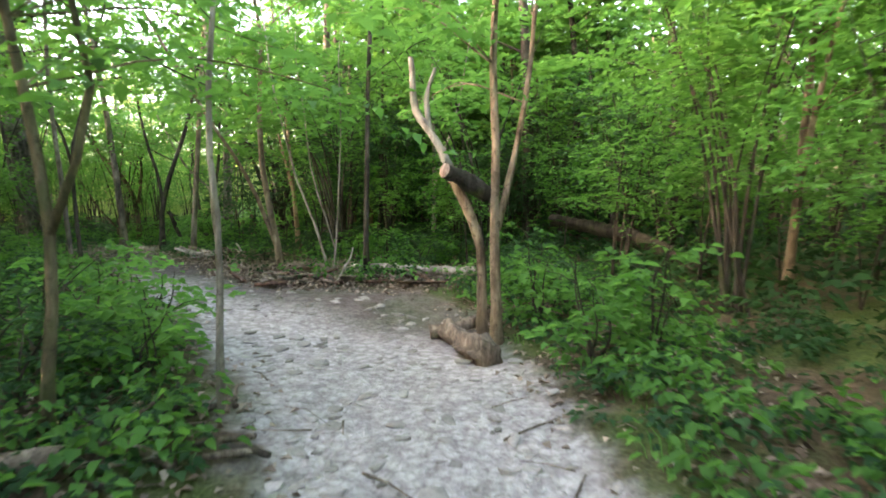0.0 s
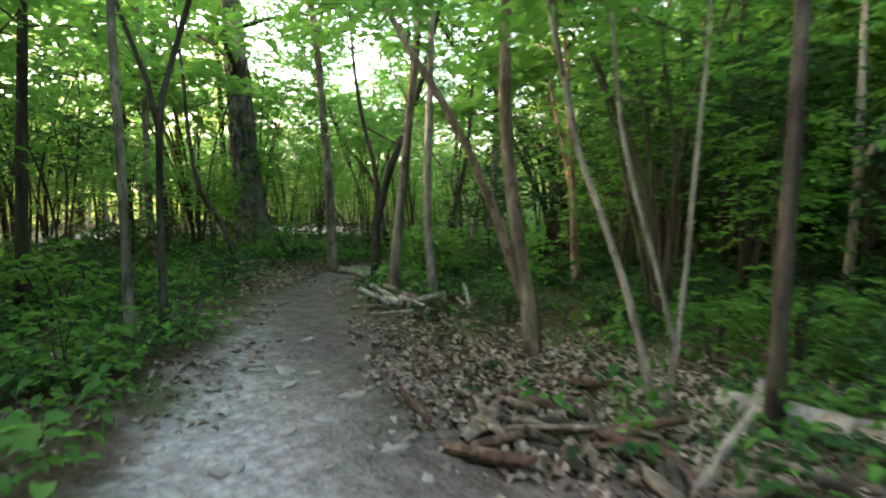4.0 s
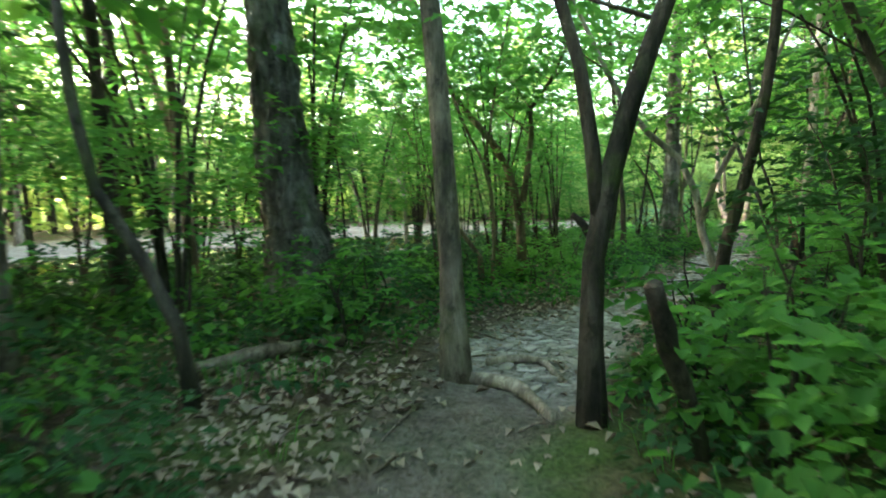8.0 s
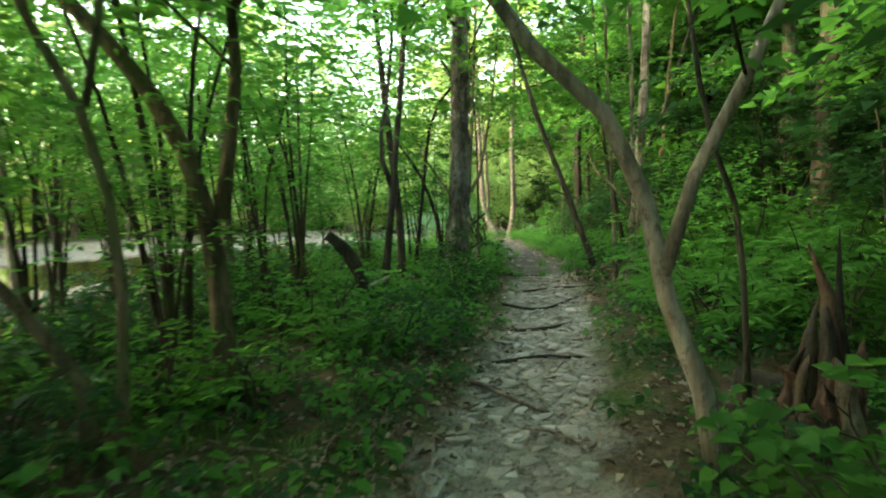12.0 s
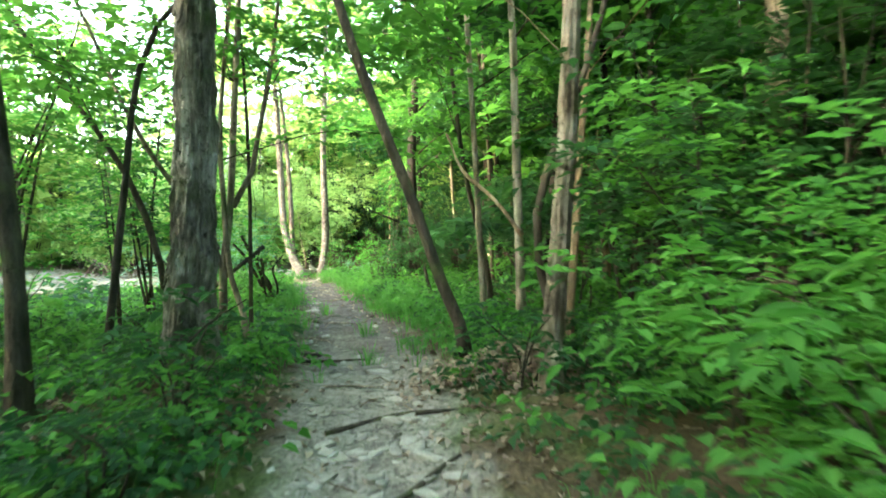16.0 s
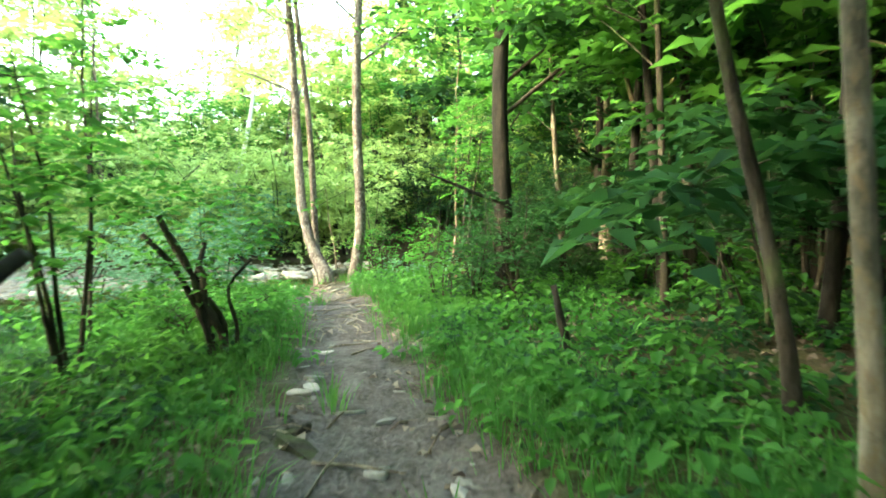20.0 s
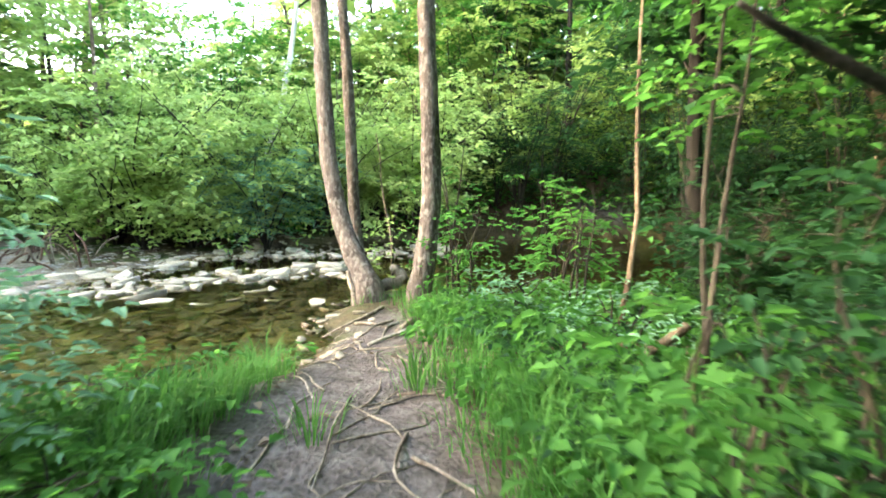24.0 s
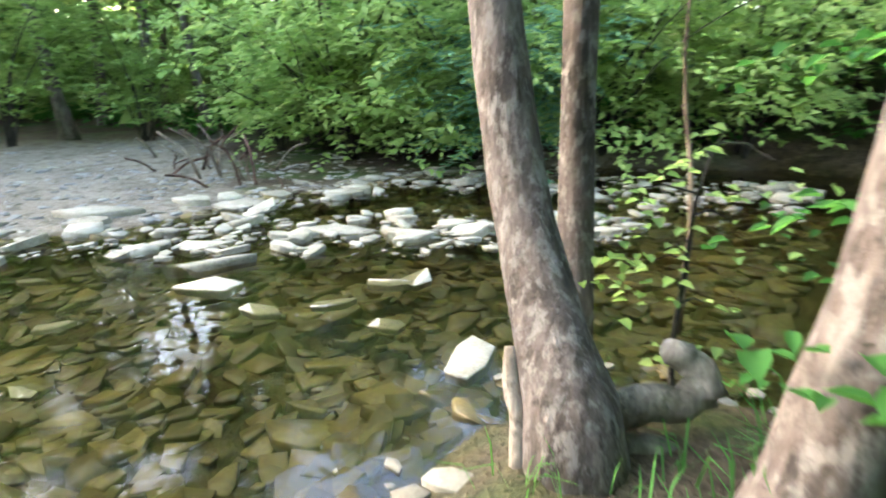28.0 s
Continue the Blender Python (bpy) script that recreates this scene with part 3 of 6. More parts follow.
def grow(stems, r, height, rng, crown_low, leaf_size, leaf_count, reach, dense, sides=4):
    """Main stems carried up to the tree's height, forks, branches and leaves, about the foot."""
    trunk, forks, twigs, crown = None, [], [], Bag()
    tips = []
    for i, pts in enumerate(stems):
        p = np.array(pts, float)
        top = p[-1]
        d = p[-1] - p[-2]
        d = d / (np.linalg.norm(d) + 1e-6)
        rise = (height * (1 if i == 0 else 0.75)) - top[2]
        if rise > 0.6:
            lean = np.clip(d[:2] / max(d[2], 0.45), -0.6, 0.6)
            more = [top + np.r_[lean * rise * k * 0.8 + rng.normal(0, 0.03 * rise, 2) * k, rise * k] for k in (0.33, 0.66, 1.0)]
            p = np.vstack([p, more])
        total = p[-1][2] - p[0][2]
        n = max(8, int(total * (9 if r > 0.17 else 5 if r > 0.105 and height != 12 else 2.4)))
        line = limb_line(p, rng, n, 0.02 + 0.004 * total)
        h = np.clip((line[:, 2] - p[0][2]) / max(total, 0.1), 0, 1)
        r0 = r if i == 0 else r * 0.66
        rad = r0 * (1 - 0.86 * h**0.9) + 0.004
        if i == 0:
            rad = rad * (1 + (0.85 if height == 15 else 0.55) * np.exp(-line[:, 2] / (2.2 * r + 0.05)))
            line[0, 2] -= 0.25
        mesh = tube(line, rad, trunk_sides(r, height), 0.15 if r > 0.17 else 0.1 if r > 0.14 else 0.07, rng)
        if i == 0:
            trunk = mesh
        else:
            forks.append(mesh)
        tips.append((line, h, r0))
    for line, h, r0 in tips:
        zs = line[:, 2]
        span = zs[-1] - crown_low
        if span < 0.5:
            continue
        for _ in range(max(5, int(span * 2.0))):
            z = crown_low + span * rng.uniform(0, 1) ** 0.9
            j = min(int(np.searchsorted(zs, z)), len(line) - 2)
            st = line[j]
            d = any_way(1, rng, 0.05, 0.75)[0]
            ln = reach * (1 - 0.55 * (z - crown_low) / span) * rng.uniform(0.6, 1.2)
            mid = st + d * ln * 0.5 + (0, 0, 0.08 * ln)
            end = st + d * ln + (0, 0, -0.1 * ln + rng.normal(0, 0.1))
            bl = limb_line([st, mid, end], rng, 7, 0.05)
            br = max(0.006, r0 * 0.3 * (1 - h[j] * 0.6))
            twigs.append(tube(bl, np.linspace(br, 0.004, 7), sides, 0, None, False))
            ns = max(3, int(ln * dense))
            at = bl[rng.integers(4 if leaf_size > 0.2 else 2, 7, ns)]
            sprays(crown, at + rng.normal(0, 0.06, at.shape), any_way(ns, rng, -0.3, 0.35), 0.55 + 0.12 * reach, leaf_count, leaf_size, rng)
    return trunk, forks, twigs, crown


def trunk_sides(r, height):
    return 26 if r > 0.17 else 14 if r > 0.1 and height != 12 else 8


def bark_plates(trunk, sides, rng, count, reach, lift):
    """Loose plates of bark on a trunk's skin, their lower ends curling away."""
    v = trunk[0]
    rings = (len(v) - 2) // sides
    v = v[: rings * sides].reshape(rings, sides, 3)
    mid = v.mean(1)
    bag = Bag()
    top = int(np.searchsorted(mid[:, 2], 4.2))
    for _ in range(count):
        i, j = int(rng.integers(1, max(2, top))), int(rng.integers(sides))
        k = min(i + reach, rings - 1)
        j2 = (j + 1) % sides
        low, high = rng.uniform(0.5, 1.0) * lift, 0.15 * lift
        f, g = rng.uniform(0, 0.35), rng.uniform(0.65, 1.0)
        ring = []
        for row, out in ((i, low), ((i + k) // 2, 0.5 * low), (k, high)):
            a, b = v[row, j], v[row, j2]
            d = (a + b) / 2 - mid[row]
            d = d / (np.linalg.norm(d) + 1e-6)
            ring += [a + (b - a) * f + d * out, a + (b - a) * g + d * out]
        ring += [p - d * 0.012 for p in ring]
        bag.take(ring, [(0, 1, 3, 2), (2, 3, 5, 4), (1, 0, 6, 7), (4, 5, 11, 10), (0, 2, 8, 6), (2, 4, 10, 8), (3, 1, 7, 9), (5, 3, 9, 11)])
    return bag.mesh("bark_plates", False)


def plant_tree(kind, x, y, r, height, stems, rng, crown_low=None, leaf=None, leaf_size=0.13, leaf_count=10, reach=None, group="", dense=6.0):
    z = float(land(x, y))
    low = crown_low if crown_low is not None else max(1.9, height * 0.24)
    trunk, forks, twigs, crown = grow(stems, r, height, rng, low, leaf_size, leaf_count, reach or (1.1 + height * 0.13), dense, 3 if group else 4)
    size = "tall" if height > 9 else "small"
    t = thing("tree", x, y, z, f"{size} leafy tree with {LABEL[kind]}", "tree", group)
    part("trunk", flat_mesh("trunk", *trunk), BARK[kind], t)
    if kind in ("shag", "oak"):
        sides = trunk_sides(r, height)
        tagged(part("bark_plates", bark_plates(trunk, sides, rng, 420 if kind == "oak" else 150, 3, 0.035 if kind == "oak" else 0.022), BARK[kind], t, "loose curling plates of bark"), kind="stuff")
    for fork in forks:
        part("limb", flat_mesh("limb", *fork), BARK[kind], t)
    skin = BARK["dark" if kind not in ("tan", "syc", "mossy") else kind]
    if group and twigs:
        joined = Bag()
        for twig in twigs:
            joined.take(*twig)
        tagged(part("branchwork", joined.mesh("branchwork"), skin, t), kind="stuff")
    else:
        for twig in twigs:
            part("branch", flat_mesh("branch", *twig), skin, t)
    if crown.n:
        part("crown", crown.mesh("crown", False), leaf or LEAF, t)
    return t


def tree(kind, at, r, height, *stems):
    rng = np.random.default_rng(int(abs(at[0]) * 1000 + at[1] * 77))
    # trees by the creek opening get the leaf coloured as sunlit
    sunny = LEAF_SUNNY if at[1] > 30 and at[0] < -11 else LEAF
    bare = 99 if kind == "black" or height < 3.2 else None
    if at[0] < -10.4 and 28.4 < at[1] < 29.5 and bare is None:
        bare = 1.5
    low = {"syc": 3.4, "oak": 3.2, "white": 5.0, "sooty": 1.75}.get(kind)
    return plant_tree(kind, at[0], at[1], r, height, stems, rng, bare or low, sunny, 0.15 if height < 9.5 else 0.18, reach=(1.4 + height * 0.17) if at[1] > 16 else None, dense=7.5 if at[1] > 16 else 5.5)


# trees that stand along the walk, from its start to its end
tree("mossy", (-2.34, 3.23), 0.038, 8, [(0, 0, 0), (0.06, 0.11, 1.33), (-0.03, 0.15, 2), (-0.16, 0.2, 2.6)], [(0.06, 0.11, 1.33), (0.22, 0.14, 1.75), (0.33, 0.19, 2.31), (0.22, 0.23, 2.8)])
tree("pale", (-1.45, 3.80), 0.025, 7, [(0, 0, 0), (0, 0, 0.35), (0, 0.06, 1.07), (-0.02, 0.1, 1.51), (-0.07, 0.14, 2.07), (-0.04, 0.18, 2.44)])
tree("tan", (0.65, 6.17), 0.059, 8, [(0, 0, 0), (-0.01, 0.12, 1.31), (0.03, 0.21, 2.31), (0.02, 0.26, 2.87)], [(0.02, 0.12, 1.27), (0.2, 0.2, 1.94), (0.33, 0.26, 2.5), (0.4, 0.3, 2.87)])
tree("dark", (-1.47, 10.30), 0.051, 11, [(0, 0, 0), (0, 0, 0.85), (0.03, 0.09, 1.82), (0.06, 0.2, 2.91)])
tree("tan", (-3.29, 11.13), 0.068, 9, [(0, 0, 0), (-0.19, -0.03, 1.06), (-0.32, -0.03, 1.96), (-0.37, 0.01, 2.78)], [(-0.08, -0.02, 0.33), (-0.42, -0.14, 1.39), (-0.71, -0.26, 2.04), (-1, -0.4, 2.53)])
tree("pale", (-2.09, 10.32), 0.024, 6, [(0, 0, 0), (-0.18, -0.06, 0.5), (-0.35, -0.11, 1.14), (-0.55, -0.18, 1.62), (-0.67, -0.2, 2.18)], [(0, 0, 0), (0.03, 0.06, 0.5), (-0.14, 0.01, 1.14), (-0.33, -0.04, 1.81), (-0.41, -0.03, 2.52)], [(-0.01, 0, 0), (0.08, 0.12, 0.95), (0.11, 0.2, 1.81), (0.13, 0.28, 2.75)])
tree("grey", (-6.25, 9.27), 0.041, 10, [(0, 0, 0), (-0.13, 0.05, 1.52), (-0.25, 0.09, 2.86)])
tree("dark", (-6.36, 9.68), 0.035, 8, [(0, 0, 0), (-0.12, 0.06, 1.49), (-0.13, 0.11, 2.2), (0.03, 0.28, 3)], [(-0.12, 0.09, 1.85), (-0.27, 0.05, 2.51), (-0.46, -0.03, 3)])
tree("dark", (-8.33, 9.43), 0.064, 11, [(0, 0, 0), (-0.07, 0.08, 1.67), (-0.16, 0.17, 3.23)])
tree("oak", (-11.69, 15.82), 0.304, 17, [(0, 0, 0), (-0.27, -0.06, 1.63), (-0.45, -0.03, 3.28), (-0.58, -0.03, 4.38)])
tree("grey", (-8.60, 14.76), 0.090, 13, [(0, 0, 0), (-0.15, 0.06, 1.71), (-0.36, 0.07, 3.52)])
tree("grey", (-5.63, 12.30), 0.062, 13, [(0, 0, 0), (0.03, 0.12, 0.96), (0.05, 0.2, 1.51), (0.07, 0.29, 2.2)])
tree("pale", (-5.10, 12.50), 0.056, 11, [(0, 0, 0), (-0.12, -0.01, 0.92), (-0.16, 0.03, 1.61), (-0.17, 0.07, 2.13)])
tree("dark", (-7.44, 14.50), 0.068, 9, [(0, 0, 0), (-0.03, 0.07, 0.93), (0.05, 0.21, 1.59), (0.22, 0.43, 2.36), (0.36, 0.62, 2.97)], [(-0.01, 0.1, 1.1), (-0.13, 0.1, 2.04), (-0.26, 0.05, 2.54), (-0.38, 0.02, 3.26)])
tree("dark", (-9.36, 13.20), 0.044, 7, [(0, 0, 0), (-0.2, -0.1, 0.73), (-0.48, -0.29, 1.25), (-0.67, -0.36, 2.06), (-0.83, -0.37, 3.27)])
tree("grey", (-10.81, 12.63), 0.063, 12, [(0, 0, 0), (-0.12, 0.03, 1.4), (-0.29, 0.1, 3.46)])
tree("dark", (-5.26, 18.93), 0.059, 8, [(0, 0, 0), (-0.65, -0.39, 1.5), (-1.12, -0.67, 2.63), (-1.51, -0.88, 3.76)])
tree("dark", (-5.10, 18.20), 0.065, 7, [(0, 0, 0), (0, 0, 0.77), (-0.41, -0.2, 2.14), (-0.75, -0.42, 2.82), (-1.39, -0.91, 3.25)])
tree("dark", (-7.39, 16.85), 0.058, 9, [(0, 0, 0), (0.08, 0.1, 0.9), (0.24, 0.2, 1.6), (0.34, 0.3, 2.2)])
tree("mossy", (-11.30, 20.20), 0.086, 8, [(0, 0, 0), (0, 0, 0.93), (-0.08, 0.02, 1.43), (-0.29, 0.02, 2.04), (-0.71, -0.03, 2.66), (-1.09, -0.09, 3.06)], [(0.01, 0.04, 1.43), (0.06, 0.1, 1.95), (0.18, 0.17, 2.42), (-0.04, 0.15, 2.84), (0.26, 0.25, 3.16)])
tree("mossy", (-11.08, 18.92), 0.030, 7, [(0, 0, 0), (-0.01, 0.1, 1.32), (-0.15, 0.12, 1.91), (-0.27, 0.11, 2.19), (-0.41, 0.1, 2.41)], [(-0.18, 0.12, 2.03), (-0.14, 0.16, 2.34), (-0.09, 0.2, 2.65)])
tree("mossy", (-11.23, 18.90), 0.045, 3, [(0, 0, 0), (-0.15, 0.02, 0.69), (-0.33, -0.01, 0.84), (-0.51, -0.04, 1)])
tree("dark", (-11.78, 26.14), 0.072, 12, [(0, 0, 0), (0, 0, 0.92), (-0.2, 0.11, 2.68), (-0.46, 0.26, 5.2)])
tree("pale", (-7.84, 19.75), 0.056, 7, [(0, 0, 0), (-0.2, -0.13, 0.55), (-0.32, -0.13, 0.85), (-0.4, -0.07, 1.15), (-0.45, -0.02, 1.45), (-0.55, 0, 1.75), (-0.74, -0.08, 2.06), (-1.0, -0.15, 2.28)], [(-0.37, -0.1, 1.1), (-0.24, -0.06, 1.55), (-0.12, -0.05, 1.85), (0.05, -0.05, 2.15), (0.2, 0, 2.5)])
tree("dark", (-7.47, 20.87), 0.021, 7, [(0, 0, 0), (-0.06, 0.07, 1.09), (-0.14, 0.09, 1.58), (-0.28, 0.08, 1.91), (-0.37, 0.11, 2.52)])
tree("oak", (-11.02, 27.40), 0.183, 18, [(0, 0, 0), (0, 0, 0.5), (0.06, 0.03, 1.9), (0.09, 0.06, 3.09)])
tree("dark", (-8.38, 27.42), 0.056, 10, [(0, 0, 0), (-0.16, -0.16, 0.42), (-0.33, -0.2, 0.82), (-0.46, -0.22, 1.22), (-0.6, -0.25, 1.62), (-0.75, -0.28, 2.02), (-0.9, -0.3, 2.42)])
tree("shag", (-7.92, 26.31), 0.075, 13, [(0, 0, 0), (0.15, 0.07, 1.81), (0.24, 0.13, 3.37)])
tree("dark", (-7.5, 27.25), 0.042, 8, [(0, 0, 0), (-0.17, -0.12, 0.4), (-0.29, -0.16, 0.8), (-0.34, -0.2, 1.2), (-0.28, -0.2, 1.6), (-0.15, -0.22, 2.0), (0.04, -0.1, 2.4)])
tree("pale", (-7.62, 28.81), 0.058, 13, [(0, 0, 0), (-0.03, 0.04, 1.85), (-0.05, 0.07, 3.18)])
tree("dark", (-5.67, 29.34), 0.054, 11, [(0, 0, 0), (-0.02, 0.05, 1.71), (-0.06, 0.1, 3.22)])
tree("tan", (-7.45, 27.44), 0.040, 9, [(0, 0, 0), (0.1, 0.04, 1.21), (0.15, 0.07, 1.86), (0.2, 0.09, 2.32)])
tree("black", (-12.06, 27.86), 0.041, 7, [(0, 0, 0), (0.29, 0.06, 2.21), (0.4, 0.09, 2.98), (0.73, 0.09, 3.67), (0.99, 0.08, 3.92)])
tree("dark", (-11.60, 28.30), 0.043, 6, [(0, 0, 0), (0, 0, 0.69), (-0.39, 0.08, 1.93), (-0.96, 0.16, 2.76), (-1.49, 0.23, 3.45)])
tree("dark", (-11.86, 25.42), 0.064, 9, [(0, 0, 0), (0.18, 0.04, 1.54), (0.28, 0.07, 2.51), (0.33, 0.09, 2.99)], [(0.17, 0.04, 1.71), (0.02, 0.07, 2.11), (-0.03, 0.08, 2.27), (0.07, 0.11, 2.99)])
tree("grey", (-11.24, 28.85), 0.05, 9, [(0, 0, 0), (0.05, 0, 0.33), (0.08, 0, 0.58), (0.07, 0.01, 0.91), (0.08, 0.03, 1.1), (0.12, 0.05, 1.33), (0.16, 0.05, 1.61), (0.19, 0.05, 1.93), (0.22, 0.1, 2.6)], [(0.07, 0, 0.95), (0.0, 0, 1.15), (-0.07, 0, 1.32), (-0.16, 0, 1.5), (-0.29, 0, 1.7), (-0.42, 0, 1.86), (-0.8, 0.05, 2.4)], [(0.19, 0.05, 1.66), (0.28, 0.05, 1.81), (0.38, 0.05, 1.98), (0.46, 0.1, 2.4)])
tree("grey", (-10.79, 28.63), 0.033, 9, [(0, 0, 0), (-0.11, 0.05, 0.44), (-0.19, 0.1, 0.66), (-0.27, 0.14, 0.9), (-0.32, 0.16, 1.6), (-0.34, 0.16, 2.7), (-0.3, 0.16, 3.2)])
tree("dark", (-10.95, 29.20), 0.025, 9, [(0, 0, 0), (-0.01, 0.06, 1.85), (-0.04, 0.1, 3.13)])
tree("dark", (-7.70, 30.50), 0.040, 10, [(0, 0, 0), (-0.19, 0.06, 1.13), (-0.33, 0.09, 1.74), (-0.39, 0.11, 2.09)])
tree("birch", (-7.96, 29.59), 0.044, 12, [(0, 0, 0), (-0.05, 0.05, 0.99), (-0.09, 0.1, 1.9)])
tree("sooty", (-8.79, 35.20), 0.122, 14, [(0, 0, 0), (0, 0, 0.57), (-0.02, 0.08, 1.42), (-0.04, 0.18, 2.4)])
tree("dark", (-7.22, 33.74), 0.041, 10, [(0, 0, 0), (-0.03, 0.1, 1.93), (-0.05, 0.18, 3.44)])
tree("grey", (-7.60, 37.60), 0.050, 10, [(0, 0, 0), (0, 0, 0.39), (-0.1, 0.11, 2.55), (-0.15, 0.24, 5)])
tree("white", (-18.10, 49.00), 0.119, 12, [(0, 0, 0), (0, 0, 0.5), (0.76, 0.17, 3.44), (1.28, 0.33, 6.39), (1.45, 0.51, 9.55)])
tree("dark", (-12.86, 32.78), 0.017, 4, [(0, 0, 0), (0.04, 0.08, 1.8), (0, 0.12, 2.58)])
tree("syc", (-12.04, 39.38), 0.108, 15, [(0, 0, 0), (-0.2, 0.14, 0.32), (-0.41, 0.28, 0.72), (-0.52, 0.32, 1.12), (-0.6, 0.34, 1.52), (-0.64, 0.36, 2.0), (-0.68, 0.4, 2.9)])
tree("syc", (-12.42, 40.05), 0.08, 14, [(0, 0, 0), (0.0, 0.04, 0.4), (-0.06, 0.1, 1.2), (-0.08, 0.1, 2.0), (-0.14, 0.16, 3.2)])
tree("syc", (-11.50, 39.10), 0.108, 15.5, [(0, 0, 0), (0.05, 0.0, 0.25), (0.12, 0.04, 0.7), (0.16, 0.08, 1.15), (0.16, 0.1, 1.6), (0.16, 0.06, 2.2), (0.14, 0.06, 3.0)])
tree("tan", (-9.62, 37.79), 0.021, 4.5, [(0, 0, 0), (0.17, 0.13, 0.7), (0.2, 0.27, 1.59), (0.22, 0.37, 2.25)])
tree("tan", (-12.33, 41.50), 0.021, 2.5, [(0, 0, 0), (-0.04, 0.13, 0.95), (-0.14, 0.19, 1.46)])


def straight(height, rng, lean=0.25):
    a, b = rng.normal(0, lean, 2), rng.normal(0, lean * 0.7, 2)
    return [(0, 0, 0), (*(a * 0.25), height * 0.2), (*(a * 0.6 + b * 0.3), height * 0.5)]


def clear_of(x, y, path, shore):
    return trail_gap(x, y) > path and shore_gap(x, y) > shore


NAMED = [(o.location.x, o.location.y) for o in scene.objects if o.name.split(".")[0] == "tree"]

# ---- woodland behind: a few kinds of tree, each planted many times ----
WOOD = []
for i, (kind, h, r, low) in enumerate((("grey", 12, 0.12, 3.0), ("dark", 10, 0.09, 2.4), ("tan", 8, 0.07, 2.0), ("dark", 14, 0.15, 4.0), ("pale", 9, 0.07, 2.3), ("mossy", 7, 0.08, 1.8))):
    rng = np.random.default_rng(100 + i)
    stems = [straight(h, rng)]
    if i in (2, 4, 5):
        s = stems[0]
        stems.append([s[1], (s[1][0] + 0.4, s[1][1] - 0.2, s[1][2] + 1.0), (s[1][0] + 0.9, s[1][1] - 0.3, s[1][2] + 2.4)])
    WOOD.append(plant_tree(kind, -40 - 3 * i, -30, r, h, stems, rng, low, LEAF, 0.32, 7, dense=5.5, group="woodland trees"))
spots = []
rng = np.random.default_rng(5)
tries = 0
while len(spots) < 180 and tries < 9000:
    tries += 1
    if len(spots) < 120:
        x, y = rng.uniform(-21, 16), rng.uniform(-6, 40)
    else:
        x, y = rng.uniform(-48, 34), rng.uniform(-16, 66)
    if not clear_of(x, y, 3.2, 2.6 if y > 25 else 1.3) or (x < -17 and 0 < y < 47 and shore_gap(x, y) < 6) or (y > 44 and -34 < x < -8) or (-14 < x < -9.5 and 8 < y < 31 and rng.uniform() < 0.6):
        continue
    if min((x - a) ** 2 + (y - b) ** 2 for a, b in NAMED + spots) < 1.9**2:
        continue
    spots.append((x, y))
    t = copy_thing(WOOD[int(rng.integers(len(WOOD)))], Matrix.Translation((x, y, float(land(x, y)) - 0.05)) @ Matrix.Rotation(rng.uniform(0, 6.28), 4, "Z") @ Matrix.Scale(rng.uniform(0.8, 1.2), 4))


# tall trees along the far bank
brng = np.random.default_rng(6)
for i in range(20):
    x, y = (brng.uniform(-48, -34), brng.uniform(4, 24)) if i < 8 else (brng.uniform(-9, 6), brng.uniform(51, 60))
    if shore_gap(x, y) > 4:
        copy_thing(WOOD[(0, 3, 1)[i % 3]], Matrix.Translation((x, y, float(land(x, y)) - 0.1)) @ Matrix.Rotation(brng.uniform(0, 6.28), 4, "Z") @ Matrix.Scale(brng.uniform(1.25, 1.6), 4))

# creekside trees whose pale leaf colour holds the light falling on them
BRIGHT = []
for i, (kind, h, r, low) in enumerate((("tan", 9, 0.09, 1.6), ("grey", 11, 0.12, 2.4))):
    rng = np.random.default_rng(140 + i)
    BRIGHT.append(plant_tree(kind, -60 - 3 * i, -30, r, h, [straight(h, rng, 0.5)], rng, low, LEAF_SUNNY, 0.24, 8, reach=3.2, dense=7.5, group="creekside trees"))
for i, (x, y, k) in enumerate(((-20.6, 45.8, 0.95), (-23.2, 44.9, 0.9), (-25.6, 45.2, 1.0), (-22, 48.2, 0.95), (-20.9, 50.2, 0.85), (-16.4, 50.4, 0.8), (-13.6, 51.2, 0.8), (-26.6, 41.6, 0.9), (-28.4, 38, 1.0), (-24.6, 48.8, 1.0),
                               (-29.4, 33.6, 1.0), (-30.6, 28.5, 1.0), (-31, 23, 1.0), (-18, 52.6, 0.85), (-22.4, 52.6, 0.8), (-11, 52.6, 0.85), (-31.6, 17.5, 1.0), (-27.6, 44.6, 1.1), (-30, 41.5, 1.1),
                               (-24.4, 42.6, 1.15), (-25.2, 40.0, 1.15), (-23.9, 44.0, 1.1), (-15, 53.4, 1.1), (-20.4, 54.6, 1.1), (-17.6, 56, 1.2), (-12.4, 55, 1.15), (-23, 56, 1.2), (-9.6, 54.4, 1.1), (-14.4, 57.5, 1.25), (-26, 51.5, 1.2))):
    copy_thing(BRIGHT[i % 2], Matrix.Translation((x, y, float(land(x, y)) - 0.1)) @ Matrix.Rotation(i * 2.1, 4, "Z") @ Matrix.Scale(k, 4))
